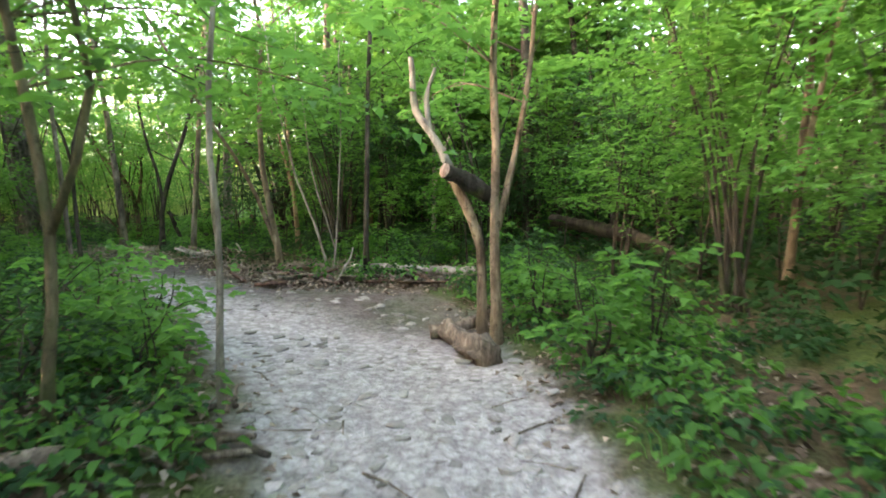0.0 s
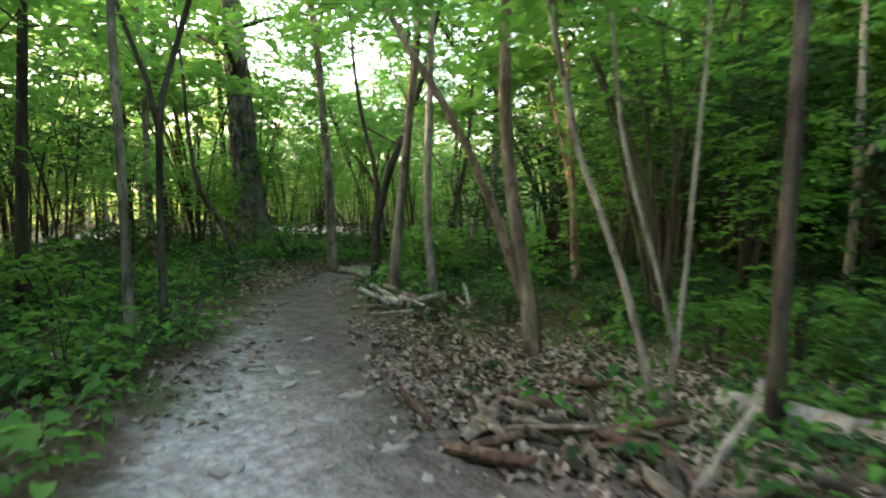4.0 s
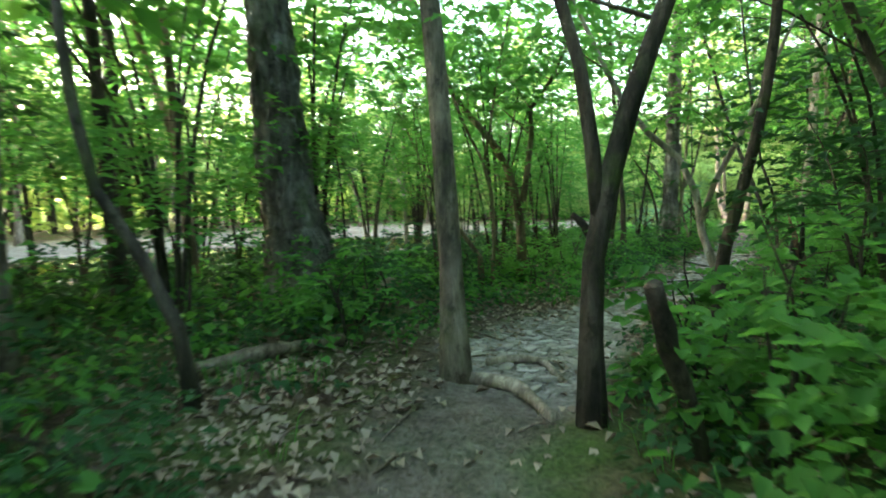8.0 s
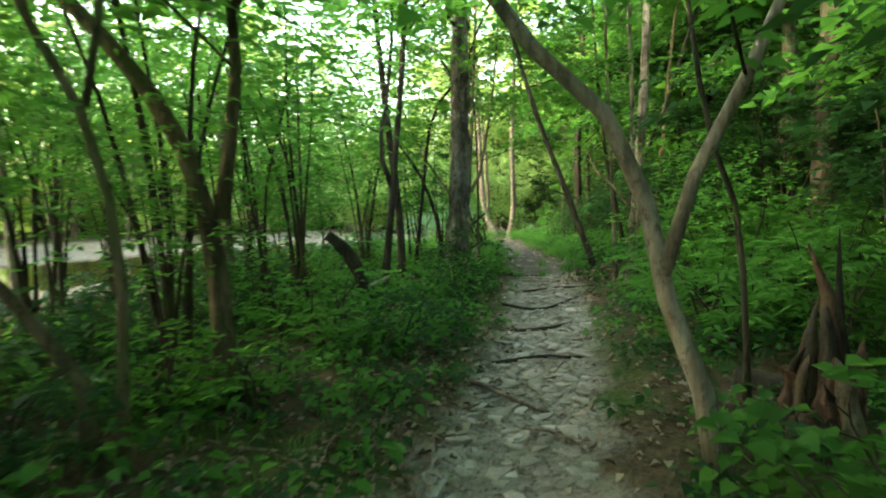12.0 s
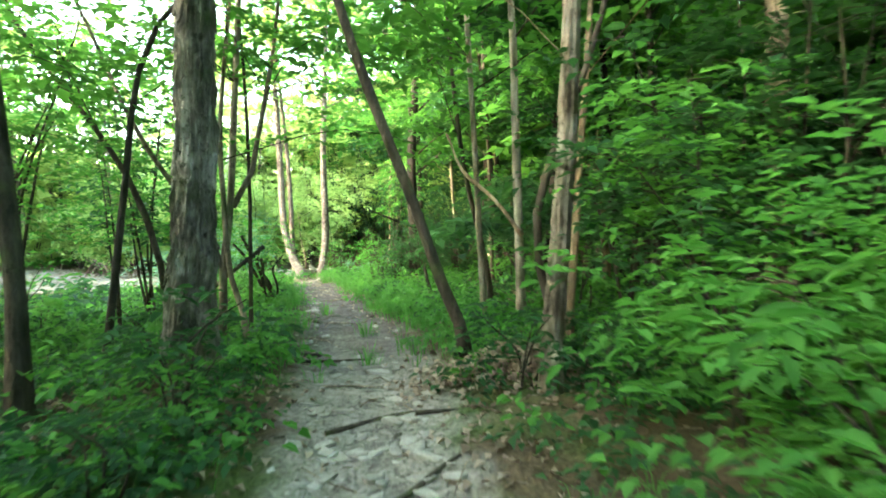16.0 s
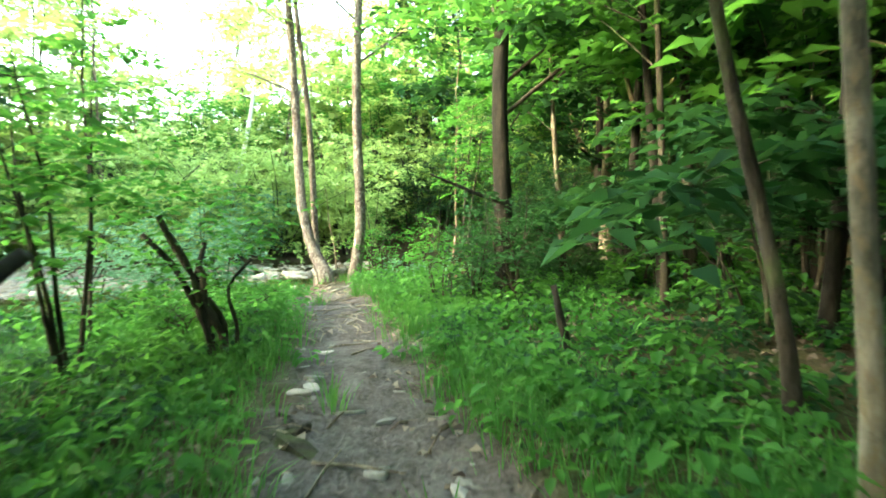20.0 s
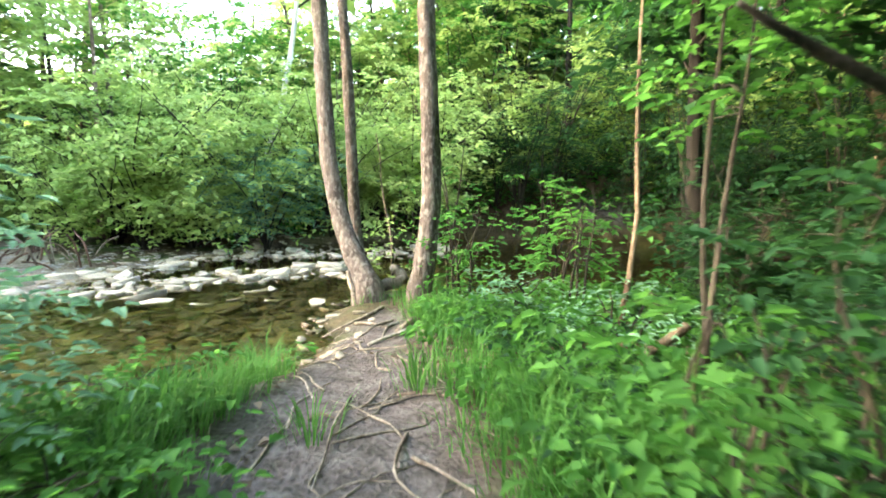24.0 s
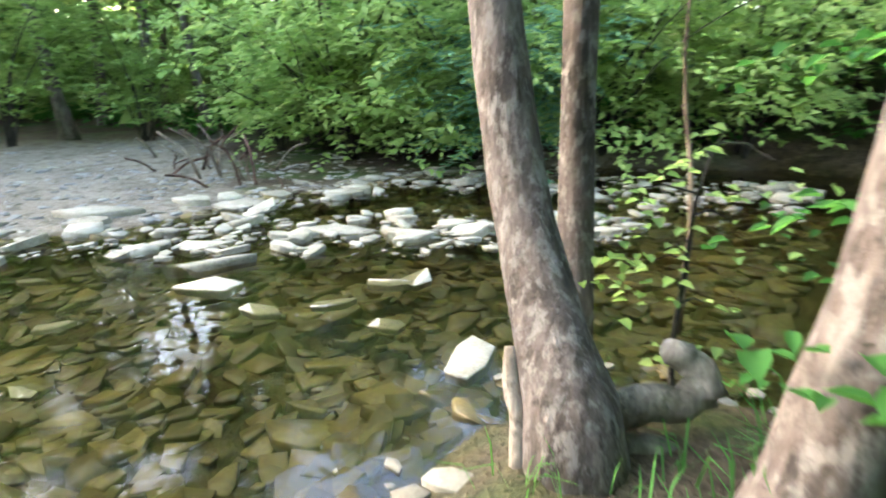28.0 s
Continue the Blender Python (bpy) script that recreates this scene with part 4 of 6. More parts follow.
# taller yellow-green trees across the creek, sunlight in their leaf colour
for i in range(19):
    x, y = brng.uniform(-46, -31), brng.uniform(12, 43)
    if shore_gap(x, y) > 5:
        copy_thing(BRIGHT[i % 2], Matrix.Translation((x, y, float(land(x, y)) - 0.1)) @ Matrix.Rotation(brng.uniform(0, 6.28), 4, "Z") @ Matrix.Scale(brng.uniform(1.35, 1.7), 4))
for i, (x, y) in enumerate(((-11.6, 8.6), (-6.4, 6.6), (-8.8, 6.2))):
    copy_thing(WOOD[(0, 1)[i % 2]], Matrix.Translation((x, y, float(land(x, y)) - 0.1)) @ Matrix.Rotation(i * 1.3, 4, "Z") @ Matrix.Scale(0.9, 4))
# closed canopy, added to block skylight, over the wood that rises east of the path and along the dark arm of the creek
grng = np.random.default_rng(9)
shade = []
while len(shade) < 44:
    x, y = grng.uniform(-6.5, 7), grng.uniform(17, 40)
    if clear_of(x, y, 3.4, 0.8) and min((x - a) ** 2 + (y - b) ** 2 for a, b in NAMED + spots + shade) > 1.5**2:
        shade.append((x, y))
        copy_thing(WOOD[(0, 1, 5)[len(shade) % 3]], Matrix.Translation((x, y, float(land(x, y)) - 0.05)) @ Matrix.Rotation(grng.uniform(0, 6.28), 4, "Z") @ Matrix.Scale(grng.uniform(0.95, 1.3), 4))
for i in range(14):
    x, y = -5.6 + 1.9 * (i // 2) + grng.normal(0, 0.4), (40.6 + 0.12 * (i // 2) if i % 2 else 50.2) + grng.normal(0, 0.4)
    copy_thing(WOOD[(5, 2, 1)[i % 3]], Matrix.Translation((x, y, float(land(x, y)) - 0.1)) @ Matrix.Rotation(grng.uniform(0, 6.28), 4, "Z") @ Matrix.Scale(grng.uniform(1.2, 1.5), 4))
# dense low-crowned trees, added and coloured shade-dark to darken where path meets creek
frng = np.random.default_rng(15)
DUSKY = plant_tree("sooty", -70, -30, 0.11, 9, [straight(9, frng)], frng, 2.3, LEAF_SHADED, 0.3, 8, reach=2.7, dense=11, group="shade trees")
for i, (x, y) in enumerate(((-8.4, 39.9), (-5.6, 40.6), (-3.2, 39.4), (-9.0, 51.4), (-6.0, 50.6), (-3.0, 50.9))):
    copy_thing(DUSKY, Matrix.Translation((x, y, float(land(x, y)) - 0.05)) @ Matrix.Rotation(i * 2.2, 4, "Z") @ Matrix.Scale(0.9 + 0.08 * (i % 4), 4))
# shade-coloured dark wall of young trees, leafed almost to ground, beside path's last stretch
SKIRTED = plant_tree("sooty", -73, -30, 0.07, 7, [straight(7, frng)], frng, 0.5, LEAF_SHADED, 0.24, 9, reach=1.7, dense=15, group="shade trees")
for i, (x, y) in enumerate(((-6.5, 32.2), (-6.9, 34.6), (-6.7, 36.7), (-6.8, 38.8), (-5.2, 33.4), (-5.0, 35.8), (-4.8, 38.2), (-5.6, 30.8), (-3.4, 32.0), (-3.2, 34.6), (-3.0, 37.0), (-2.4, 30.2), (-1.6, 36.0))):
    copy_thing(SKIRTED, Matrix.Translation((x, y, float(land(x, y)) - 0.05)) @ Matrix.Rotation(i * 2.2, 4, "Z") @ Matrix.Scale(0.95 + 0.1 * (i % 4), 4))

for i, (x, y) in enumerate(((-24.2, 49), (-26.5, 46.6), (-28.5, 49.5), (-30.5, 47), (-24.8, 52.5), (-33.2, 45), (-35.5, 42), (-27.5, 53), (-32, 50.5), (-37, 38.5))):
    copy_thing(WOOD[(1, 2, 0)[i % 3]], Matrix.Translation((x, y, float(land(x, y)) - 0.1)) @ Matrix.Rotation(i * 1.7, 4, "Z") @ Matrix.Scale(1.05 + 0.05 * (i % 4), 4))


# ---- saplings and bushes under the trees ----
def bush(label, category, height, stems, spread, leaf, leaf_size, per_spray, n_sprays, rng, x, y, slim=0.5, low=0.3, spray_len=0.5, close=False, alone=False):
    t = thing(category.replace(" ", "_"), x, y, float(land(x, y)), label, category, group=category + " undergrowth")
    crown = Bag()
    woods, lines = [], []
    for _ in range(stems):
        a = rng.uniform(0, 6.28)
        out = spread * rng.uniform(0.4, 1.0)
        end = (math.cos(a) * out, math.sin(a) * out, height * rng.uniform(0.7, 1.05))
        mid = (end[0] * 0.3 + rng.normal(0, 0.08), end[1] * 0.3 + rng.normal(0, 0.08), end[2] * 0.5)
        line = limb_line([(rng.normal(0, 0.05), rng.normal(0, 0.05), -0.1), mid, end], rng, 9, 0.03)
        woods.append(Bag())
        woods[-1].take(*tube(line, np.linspace(0.012 + height * 0.004, 0.004, 9), 5 if height > 1.5 else 4, 0, None, False))
        lines.append(line)
    lines = np.array(lines)
    s = rng.integers(0, stems, n_sprays)
    k = np.clip(rng.uniform(low, 1.0, n_sprays), 0, 0.999) * 8
    i = k.astype(int)
    f = (k - i)[:, None]
    at = lines[s, i] * (1 - f) + lines[s, np.minimum(i + 1, 8)] * f
    d = any_way(n_sprays, rng, -0.25, 0.45)
    far = at + d * rng.uniform(0.05, 0.45 * spread + 0.2, n_sprays)[:, None]
    if category == "shrub":
        heads = far[:34]
        far = heads[rng.integers(0, 34, n_sprays)] + rng.normal(0, 1, (n_sprays, 3)) * (0.26, 0.26, 0.11)
    shoots = Bag()
    for a, b in zip(at[::4], far[::4]):
        shoots.take(*tube(np.array([a, (a + b) / 2 + (0, 0, 0.03), b]), [0.006, 0.004, 0.002], 3, 0, None, False))
    sprays(crown, far, d, spray_len, per_spray, leaf_size, rng, slim, close=close)
    if alone or category in ("sapling", "thicket"):
        tagged(part("twigwork", shoots.mesh("twigwork"), BARK["dark"], t), kind="stuff")
    for wood in woods:
        part("stem", wood.mesh("stem"), BARK["dark"], t)
    part("foliage", crown.mesh("foliage", False), leaf, t)
    return t


# the last two have leaves darkened to stand for shade
SAPLINGS = []
for i in range(6):
    rng = np.random.default_rng(300 + i)
    SAPLINGS.append(bush("slender sapling with flat sprays of light green leaves, some darkened as in shade", "sapling", (2.2, 2.8, 3.4, 4.0, 3.0, 2.0)[i], (2, 1, 2, 3, 3, 2)[i],
                         (0.6, 0.5, 0.8, 0.9, 1.1, 0.8)[i], LEAF if i < 4 else LEAF_SHADED, 0.115, 8, (95, 100, 120, 140, 130, 90)[i], rng, -60 - 3 * i, -40, low=0.48))
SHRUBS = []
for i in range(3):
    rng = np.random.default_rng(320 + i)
    SHRUBS.append(bush("dense arching shrub with yellow-green leaves brightened as if sunlit", "shrub", (2.4, 3.0, 3.6)[i], 7, (1.5, 1.8, 2.0)[i], LEAF_SUNNY, 0.13, 9, 270, rng, -60 - 4 * i, -50, low=0.25))
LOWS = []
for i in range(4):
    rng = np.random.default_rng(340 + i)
    LOWS.append(bush("low leafy green shrub on the forest floor", "low shrub", (0.7, 0.9, 1.1, 0.8)[i], 4, (0.4, 0.5, 0.55, 0.5)[i], (LEAF, LEAF_SHADED)[i % 2], 0.1, 7, 46, rng, -60 - 3 * i, -60, low=0.2, spray_len=0.3, close=True))


# the last two carry shade in their leaf colour
THICKETS = []
for i in range(4):
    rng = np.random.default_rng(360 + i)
    THICKETS.append(bush("thicket of thin dark arching stems with light green leaves, some shade-darkened", "thicket", (4.6, 5.4, 6.0, 3.8)[i], (7, 6, 8, 6)[i], (1.9, 1.5, 2.2, 1.6)[i], LEAF if i < 2 else LEAF_SHADED, 0.165, 8, 170, rng, -60 - 4 * i, -70, low=(0.6, 0.6, 0.4, 0.4)[i], spray_len=0.75))


def scatter(kinds, count, seed, area, path, shore, apart, small=0.8, large=1.2, keep=None):
    rng = np.random.default_rng(seed)
    made, n = [], 0
    while len(made) < count and n < count * 60:
        n += 1
        x, y = rng.uniform(area[0], area[1]), rng.uniform(area[2], area[3])
        if not clear_of(x, y, path, shore) or (keep and not keep(x, y)):
            continue
        if made and min((x - a) ** 2 + (y - b) ** 2 for a, b in made) < apart**2:
            continue
        made.append((x, y))
        copy_thing(kinds[int(rng.integers(len(kinds)))], Matrix.Translation((x, y, float(land(x, y)) - 0.02)) @ Matrix.Rotation(rng.uniform(0, 6.28), 4, "Z") @ Matrix.Scale(rng.uniform(small, large), 4))


not_bar = lambda x, y: not (x < -17 and shore_gap(x, y) < 9)
open_start = lambda x, y: not_bar(x, y) and not (y < 16 and -9 < x < -1 and trail_gap(x, y) < 2.6)
scatter(SAPLINGS[:4], 46, 21, (-16, -6, -1, 31), 1.8, 0.8, 1.15, keep=open_start)
scatter(SAPLINGS[4:], 58, 27, (-8.5, 4, 14, 33), 1.7, 0.8, 1.0, keep=open_start)
scatter(SAPLINGS[:4], 26, 30, (-4, 6, -1, 14), 1.9, 0.8, 1.15, keep=open_start)
scatter(SAPLINGS, 100, 22, (-24, 12, -6, 44), 4.0, 0.8, 1.5, 0.9, 1.5, keep=open_start)
scatter(THICKETS[:2], 34, 25, (-19, -8, -4, 31), 2.6, 1.0, 1.9, 0.75, 1.15, keep=open_start)
scatter(THICKETS[2:], 46, 28, (-8, 8, 14, 40), 2.3, 1.0, 1.5, 0.75, 1.15, keep=open_start)
scatter(THICKETS[:2], 14, 32, (-3, 9, -4, 14), 2.7, 1.0, 1.7, 0.75, 1.15, keep=open_start)
scatter(THICKETS[:2], 26, 26, (-48, -28, 6, 44), 2.6, 7.0, 1.9, 1.0, 1.5)
scatter(THICKETS[:2], 16, 29, (-25, -10, 50, 57), 6.0, 1.5, 1.6, 1.1, 1.4)
scatter(SHRUBS, 26, 23, (-34, 8, 49, 66), 6.0, 1.0, 1.9, 0.9, 1.5, keep=not_bar)
scatter(LOWS, 170, 24, (-15, 3, -1, 39), 0.7, 0.5, 0.55, 0.7, 1.2, keep=lambda x, y: not_bar(x, y) and not (y > 32.5 and x < -8.4) and not (2.2 < y < 4.6 and -2.6 < x < 0))
for i, (x, y, k) in enumerate([(-18.6, 44.6, 1.1), (-20.2, 46.0, 1.3), (-18.2, 46.4, 1.3), (-22.5, 46.6, 1.2), (-16.6, 47.6, 1.2), (-24.8, 47.6, 1.3), (-14.6, 48.9, 1.15), (-12.6, 49.2, 1.2), (-10.6, 49.5, 1.2),
                               (-8.4, 51.3, 1.3), (-6.2, 49.8, 1.2), (-4, 49.9, 1.3), (-1.6, 50.1, 1.2), (1, 50.2, 1.3), (4, 50.3, 1.3), (-20, 49.2, 1.2), (-15.5, 50.8, 1.5), (-11.5, 52, 1.6), (-7, 52.3, 1.6), (-2.5, 52.4, 1.6),
                               (-25, 46.8, 1.1), (-27.2, 46.2, 1.2), (-29.4, 45.4, 1.3), (-31.2, 43.8, 1.3), (-32.6, 41.6, 1.3), (-33.6, 39, 1.3), (-28.4, 48, 1.4), (-31.5, 46.5, 1.5), (-21.4, 44.9, 0.8), (-17.9, 45.3, 0.9), (-22.8, 43.3, 1.0), (-23.8, 41.4, 1.0), (-24.3, 39.2, 1.0), (-25.4, 36.8, 1.1)]):
    copy_thing(SHRUBS[i % 3], Matrix.Translation((x, y, float(land(x, y)) - 0.05)) @ Matrix.Rotation(i * 1.9, 4, "Z") @ Matrix.Scale(k, 4))


# shade-coloured thickets standing in for the dark along both banks
for i in range(22):
    x, y = (-8.4 + 0.75 * i, 40.0 + 0.12 * i + 0.3 * math.sin(i * 2.4)) if i < 10 else (-10.6 + 0.95 * (i - 10), 48.9 + 0.3 * math.sin(i * 1.7))
    if shore_gap(x, y) > 0.05 and abs(x + 8.4) + (y < 45) > 0.6:
        copy_thing(THICKETS[2 + i % 2], Matrix.Translation((x, y, float(land(x, y)) - 0.05)) @ Matrix.Rotation(i * 2.9, 4, "Z") @ Matrix.Scale(0.5 + 0.06 * (i % 4), 4))
for i in range(12):
    x, y = -20.2 + 0.62 * i, 44.5 + 0.36 * i + 0.25 * math.sin(i * 2.1)
    copy_thing(SHRUBS[i % 3], Matrix.Translation((x, y, float(land(x, y)) - 0.05)) @ Matrix.Rotation(radians(22), 4, Vector((0.8, 0.5, 0))) @ Matrix.Rotation(i * 1.3, 4, "Z") @ Matrix.Scale(1.0 + 0.1 * (i % 3), 4))
# dark-leaved thickets added as the black shade behind the bank shrubs
for i, (x, y) in enumerate(((-20.6, 46.4), (-19.2, 46.2), (-17.9, 46.9), (-16.6, 48.2), (-22.2, 46.2), (-15.2, 49.4), (-14, 49.6))):
    copy_thing(THICKETS[2 + i % 2], Matrix.Translation((x, y, float(land(x, y)) - 0.05)) @ Matrix.Rotation(i * 1.9, 4, "Z") @ Matrix.Scale(0.62, 4))
# more shade-coloured thickets to blacken the far bank
for i in range(14):
    x, y = -12.4 + 1.25 * i, 49.0 + 0.5 * math.sin(i * 2.4) + 0.04 * i
    if abs(x + 8.4) > 0.7:
        copy_thing(THICKETS[2 + i % 2], Matrix.Translation((x, y, float(land(x, y)) - 0.05)) @ Matrix.Rotation(i * 2.3, 4, "Z") @ Matrix.Scale(0.7 + 0.12 * (i % 3), 4))


# ---- far woods ----
def far_woods():
    rng = np.random.default_rng(40)
    bags, wood = (Bag(), Bag()), Bag()
    a = rng.uniform(0, 6.28, 560)
    d = rng.uniform(32, 70, 560)
    cx, cy = -8 + d * np.cos(a), 22 + d * np.sin(a)
    ok = shore_gap(cx, cy) > 2
    for x, y in zip(cx[ok], cy[ok]):
        z = float(land(x, y))
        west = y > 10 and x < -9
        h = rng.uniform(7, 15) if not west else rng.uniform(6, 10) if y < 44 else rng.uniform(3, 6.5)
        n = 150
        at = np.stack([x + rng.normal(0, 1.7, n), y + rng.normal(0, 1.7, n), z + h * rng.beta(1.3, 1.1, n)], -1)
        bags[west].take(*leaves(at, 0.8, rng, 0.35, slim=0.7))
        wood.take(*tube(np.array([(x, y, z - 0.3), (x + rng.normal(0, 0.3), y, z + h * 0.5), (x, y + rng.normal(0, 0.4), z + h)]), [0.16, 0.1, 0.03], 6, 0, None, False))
    for bag, leaf, label in ((bags[0], LEAF, "distant woodland in full summer leaf"), (bags[1], LEAF_SUNNY, "distant yellow-green woodland across the creek, brightened as if sunlit")):
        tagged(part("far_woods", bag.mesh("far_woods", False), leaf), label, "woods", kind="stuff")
    tagged(part("far_trunks", wood.mesh("far_trunks"), BARK["dark"]), "thin dark trunks of distant woodland", "woods", kind="stuff")


far_woods()


# ---- ground cover ----
def cover_spots(n, area, rng, weight):
    """Random places on the ground, kept with the odds that weight(x, y) gives."""
    x, y = rng.uniform(area[0], area[1], n * 4), rng.uniform(area[2], area[3], n * 4)
    ok = rng.uniform(0, 1, n * 4) < weight(x, y)
    x, y = x[ok][:n], y[ok][:n]
    return np.stack([x, y, land(x, y)], -1)


def patchy(x, y, seed, size=3.0):
    return smooth(-0.35, 0.3, waves(x, y, size, seed))


def off_path(x, y, margin=0.12):
    return smooth(margin - 0.2, margin + 0.35, trail_gap(x, y) + 0.25 * waves(x, y, 0.9, 31)) * (shore_gap(x, y) > 0.25) * ~((x < -16.5) & (shore_gap(x, y) < 8))


def herbs(name, label, n, area, seed, weight, mat, size, high, per, close=False):
    """Leafy herbs: rosettes of broad leaves on short stalks."""
    rng = np.random.default_rng(seed)
    at = cover_spots(n, area, rng, weight)
    n = len(at)
    tall = rng.uniform(0.35, 1.0, n) * high
    th = rng.uniform(0, 6.28, (n, per))
    rad = rng.uniform(0.15, 1.0, (n, per)) * tall[:, None] * 0.75
    p = np.repeat(at[:, None], per, 1)
    p[..., 0] += np.cos(th) * rad
    p[..., 1] += np.sin(th) * rad
    p[..., 2] += tall[:, None] * rng.uniform(0.35, 1.0, (n, per))
    aim = np.stack([np.cos(th), np.sin(th), np.full(th.shape, -0.15)], -1).reshape(-1, 3)
    v, q = leaves(p.reshape(-1, 3), size, rng, 0.72, aim=aim, slim=0.62) if not close else fine_leaves(p.reshape(-1, 3), size, rng, 0.72, aim=aim, slim=0.66)
    tagged(part(name, flat_mesh(name, v, q, shade=False), mat), label, "undergrowth", kind="stuff")


def blades(name, label, n, area, seed, weight, high, per, mat):
    """Tufts of narrow, arching grass blades."""
    rng = np.random.default_rng(seed)
    at = cover_spots(n, area, rng, weight)
    n = len(at)
    th = rng.uniform(0, 6.28, (n, per))
    tall = (rng.uniform(0.5, 1.1, (n, 1)) * high * rng.uniform(0.5, 1.0, (n, per)))[..., None]
    d = np.stack([np.cos(th), np.sin(th), 0 * th], -1)
    s = np.stack([-np.sin(th), np.cos(th), 0 * th], -1) * 0.0032 * (1 + tall * 1.5)
    foot = at[:, None] + d * rng.uniform(0, 0.16, (n, per, 1))
    bend = rng.uniform(0.2, 1.0, (n, per, 1))
    mid = foot + d * tall * bend * 0.3 + (0, 0, 1) * tall * 0.6
    tip = foot + d * tall * bend + (0, 0, 1) * tall * (1.0 - 0.35 * bend)
    v = np.stack([foot - s, foot + s, mid + s * 0.9, mid - s * 0.9, tip + s * 0.15, tip - s * 0.15], 2).reshape(-1, 3)
    b = np.arange(n * per)[:, None] * 6
    q = np.concatenate([b + [0, 1, 2, 3], b + [3, 2, 4, 5]])
    tagged(part(name, flat_mesh(name, v, q), mat), label, "grass", kind="stuff")


grassy = lambda x, y: off_path(x, y, 0.0) * smooth(26, 30, y) * (1 - 0.95 * smooth(37.0, 37.6, y) * (x < -11.55)) * (0.25 + 0.75 * patchy(x, y, 33)) * smooth(4.5, 1.5, trail_gap(x, y)) * (1 - smooth(0.5, 1.3, trail_gap(x, y)) * (x > -9.6) * (y > 30) * (y < 38))
leafy = lambda x, y: off_path(x, y, 0.3) * (0.15 + 0.85 * patchy(x, y, 34)) * smooth(9, 3, trail_gap(x, y))
bare = lambda x, y: (1 - 0.85 * smooth(2.5, 1.2, np.hypot(x + 3.4, y - 10.6))) * (1 - 0.9 * smooth(1.5, 0.8, np.hypot(x + 8.9, y - 13.7)))
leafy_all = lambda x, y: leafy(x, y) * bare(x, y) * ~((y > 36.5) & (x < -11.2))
# floor herbs take the shade-darkened leaf colour
herbs("undergrowth", "dense green herbs and seedlings on the forest floor, darkened as in shade", 9000, (-16, 4, -1, 40), 51, leafy_all, LEAF_SHADED, 0.085, 0.3, 10)
# bright herbs thinned east of the path to darken it like shade
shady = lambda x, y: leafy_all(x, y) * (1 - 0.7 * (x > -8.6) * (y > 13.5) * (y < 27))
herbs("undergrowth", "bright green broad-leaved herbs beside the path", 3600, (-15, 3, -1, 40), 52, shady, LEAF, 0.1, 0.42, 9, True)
herbs("undergrowth", "coarse green plants further from the path, darkened as in shade", 4400, (-24, 14, -6, 44), 53, lambda x, y: off_path(x, y, 3.0), LEAF_SHADED, 0.2, 0.6, 9)
herbs("undergrowth", "green plants on the far bank", 2600, (-34, 8, 44, 62), 54, lambda x, y: 1.0 * (shore_gap(x, y) > 0.4) * ~((x < -17) & (shore_gap(x, y) < 5) & (y < 46)), LEAF, 0.18, 0.5, 8)
blades("grass", "bright green grass along the path", 3800, (-15, -5, 26, 40), 55, grassy, 0.34, 11, GRASS)
blades("grass", "tall fresh grass beside the creekside trees", 520, (-11.2, -7.4, 33.2, 39.4), 58, lambda x, y: off_path(x, y, 0.05) * smooth(2.6, 0.6, trail_gap(x, y)) * patchy(x, y, 62, 0.9), 0.36, 12, GRASS)
herbs("undergrowth", "low bright green herbs among the grass", 900, (-13, -7.4, 28, 38.6), 63, lambda x, y: off_path(x, y, 0.1) * smooth(3.0, 0.6, trail_gap(x, y)), LEAF, 0.085, 0.24, 9, True)
blades("grass", "fresh grass at the water's edge", 260, (-13, -11.6, 34.8, 37), 59, lambda x, y: 1.0 * (trail_gap(x, y) > 0.05) * (shore_gap(x, y) > 0.02), 0.4, 12, GRASS)
blades("grass", "thin woodland grass", 1400, (-14, 2, 0, 28), 56, lambda x, y: leafy(x, y) * 0.8, 0.26, 9, GRASS)
lit = np.random.default_rng(57)
fallen = cover_spots(16000, (-15, 3, -1, 38), lit, lambda x, y: smooth(-0.5, 0.4, trail_gap(x, y)) * smooth(5, 1.5, trail_gap(x, y)) * (shore_gap(x, y) > 0.3) * (0.2 + 0.8 * patchy(x, y, 35, 2.0)))
fallen[:, 2] += lit.uniform(0.004, 0.03, len(fallen))
more = cover_spots(5200, (-6, 0.5, 8.2, 13.5), lit, lambda x, y: smooth(2.6, 0.8, np.hypot((x + 2.6) * 0.7, y - 10.2)) * smooth(-0.5, 0.15, trail_gap(x, y)))
more[:, 2] += lit.uniform(0.004, 0.04, len(more))
under = cover_spots(700, (-10.4, -7.4, 12.3, 15), lit, lambda x, y: smooth(1.6, 0.7, np.hypot(x + 8.9, y - 13.7)) * (trail_gap(x, y) > -0.1))
under[:, 2] += lit.uniform(0.004, 0.04, len(under))
side = cover_spots(900, (-10.4, -9.3, 15.5, 24), lit, lambda x, y: smooth(0.9, 0.1, np.abs(trail_gap(x, y) - 0.3)))
side[:, 2] += lit.uniform(0.004, 0.03, len(side))
fallen = np.vstack([fallen, more, under, side])
v, q = leaves(fallen, 0.08, lit, 0.8, slim=0.65, fold=0.4)
tagged(part("leaf_litter", flat_mesh("leaf_litter", v, q, shade=False), DRY), "brown dead leaves scattered on the soil", "leaf litter", kind="stuff")


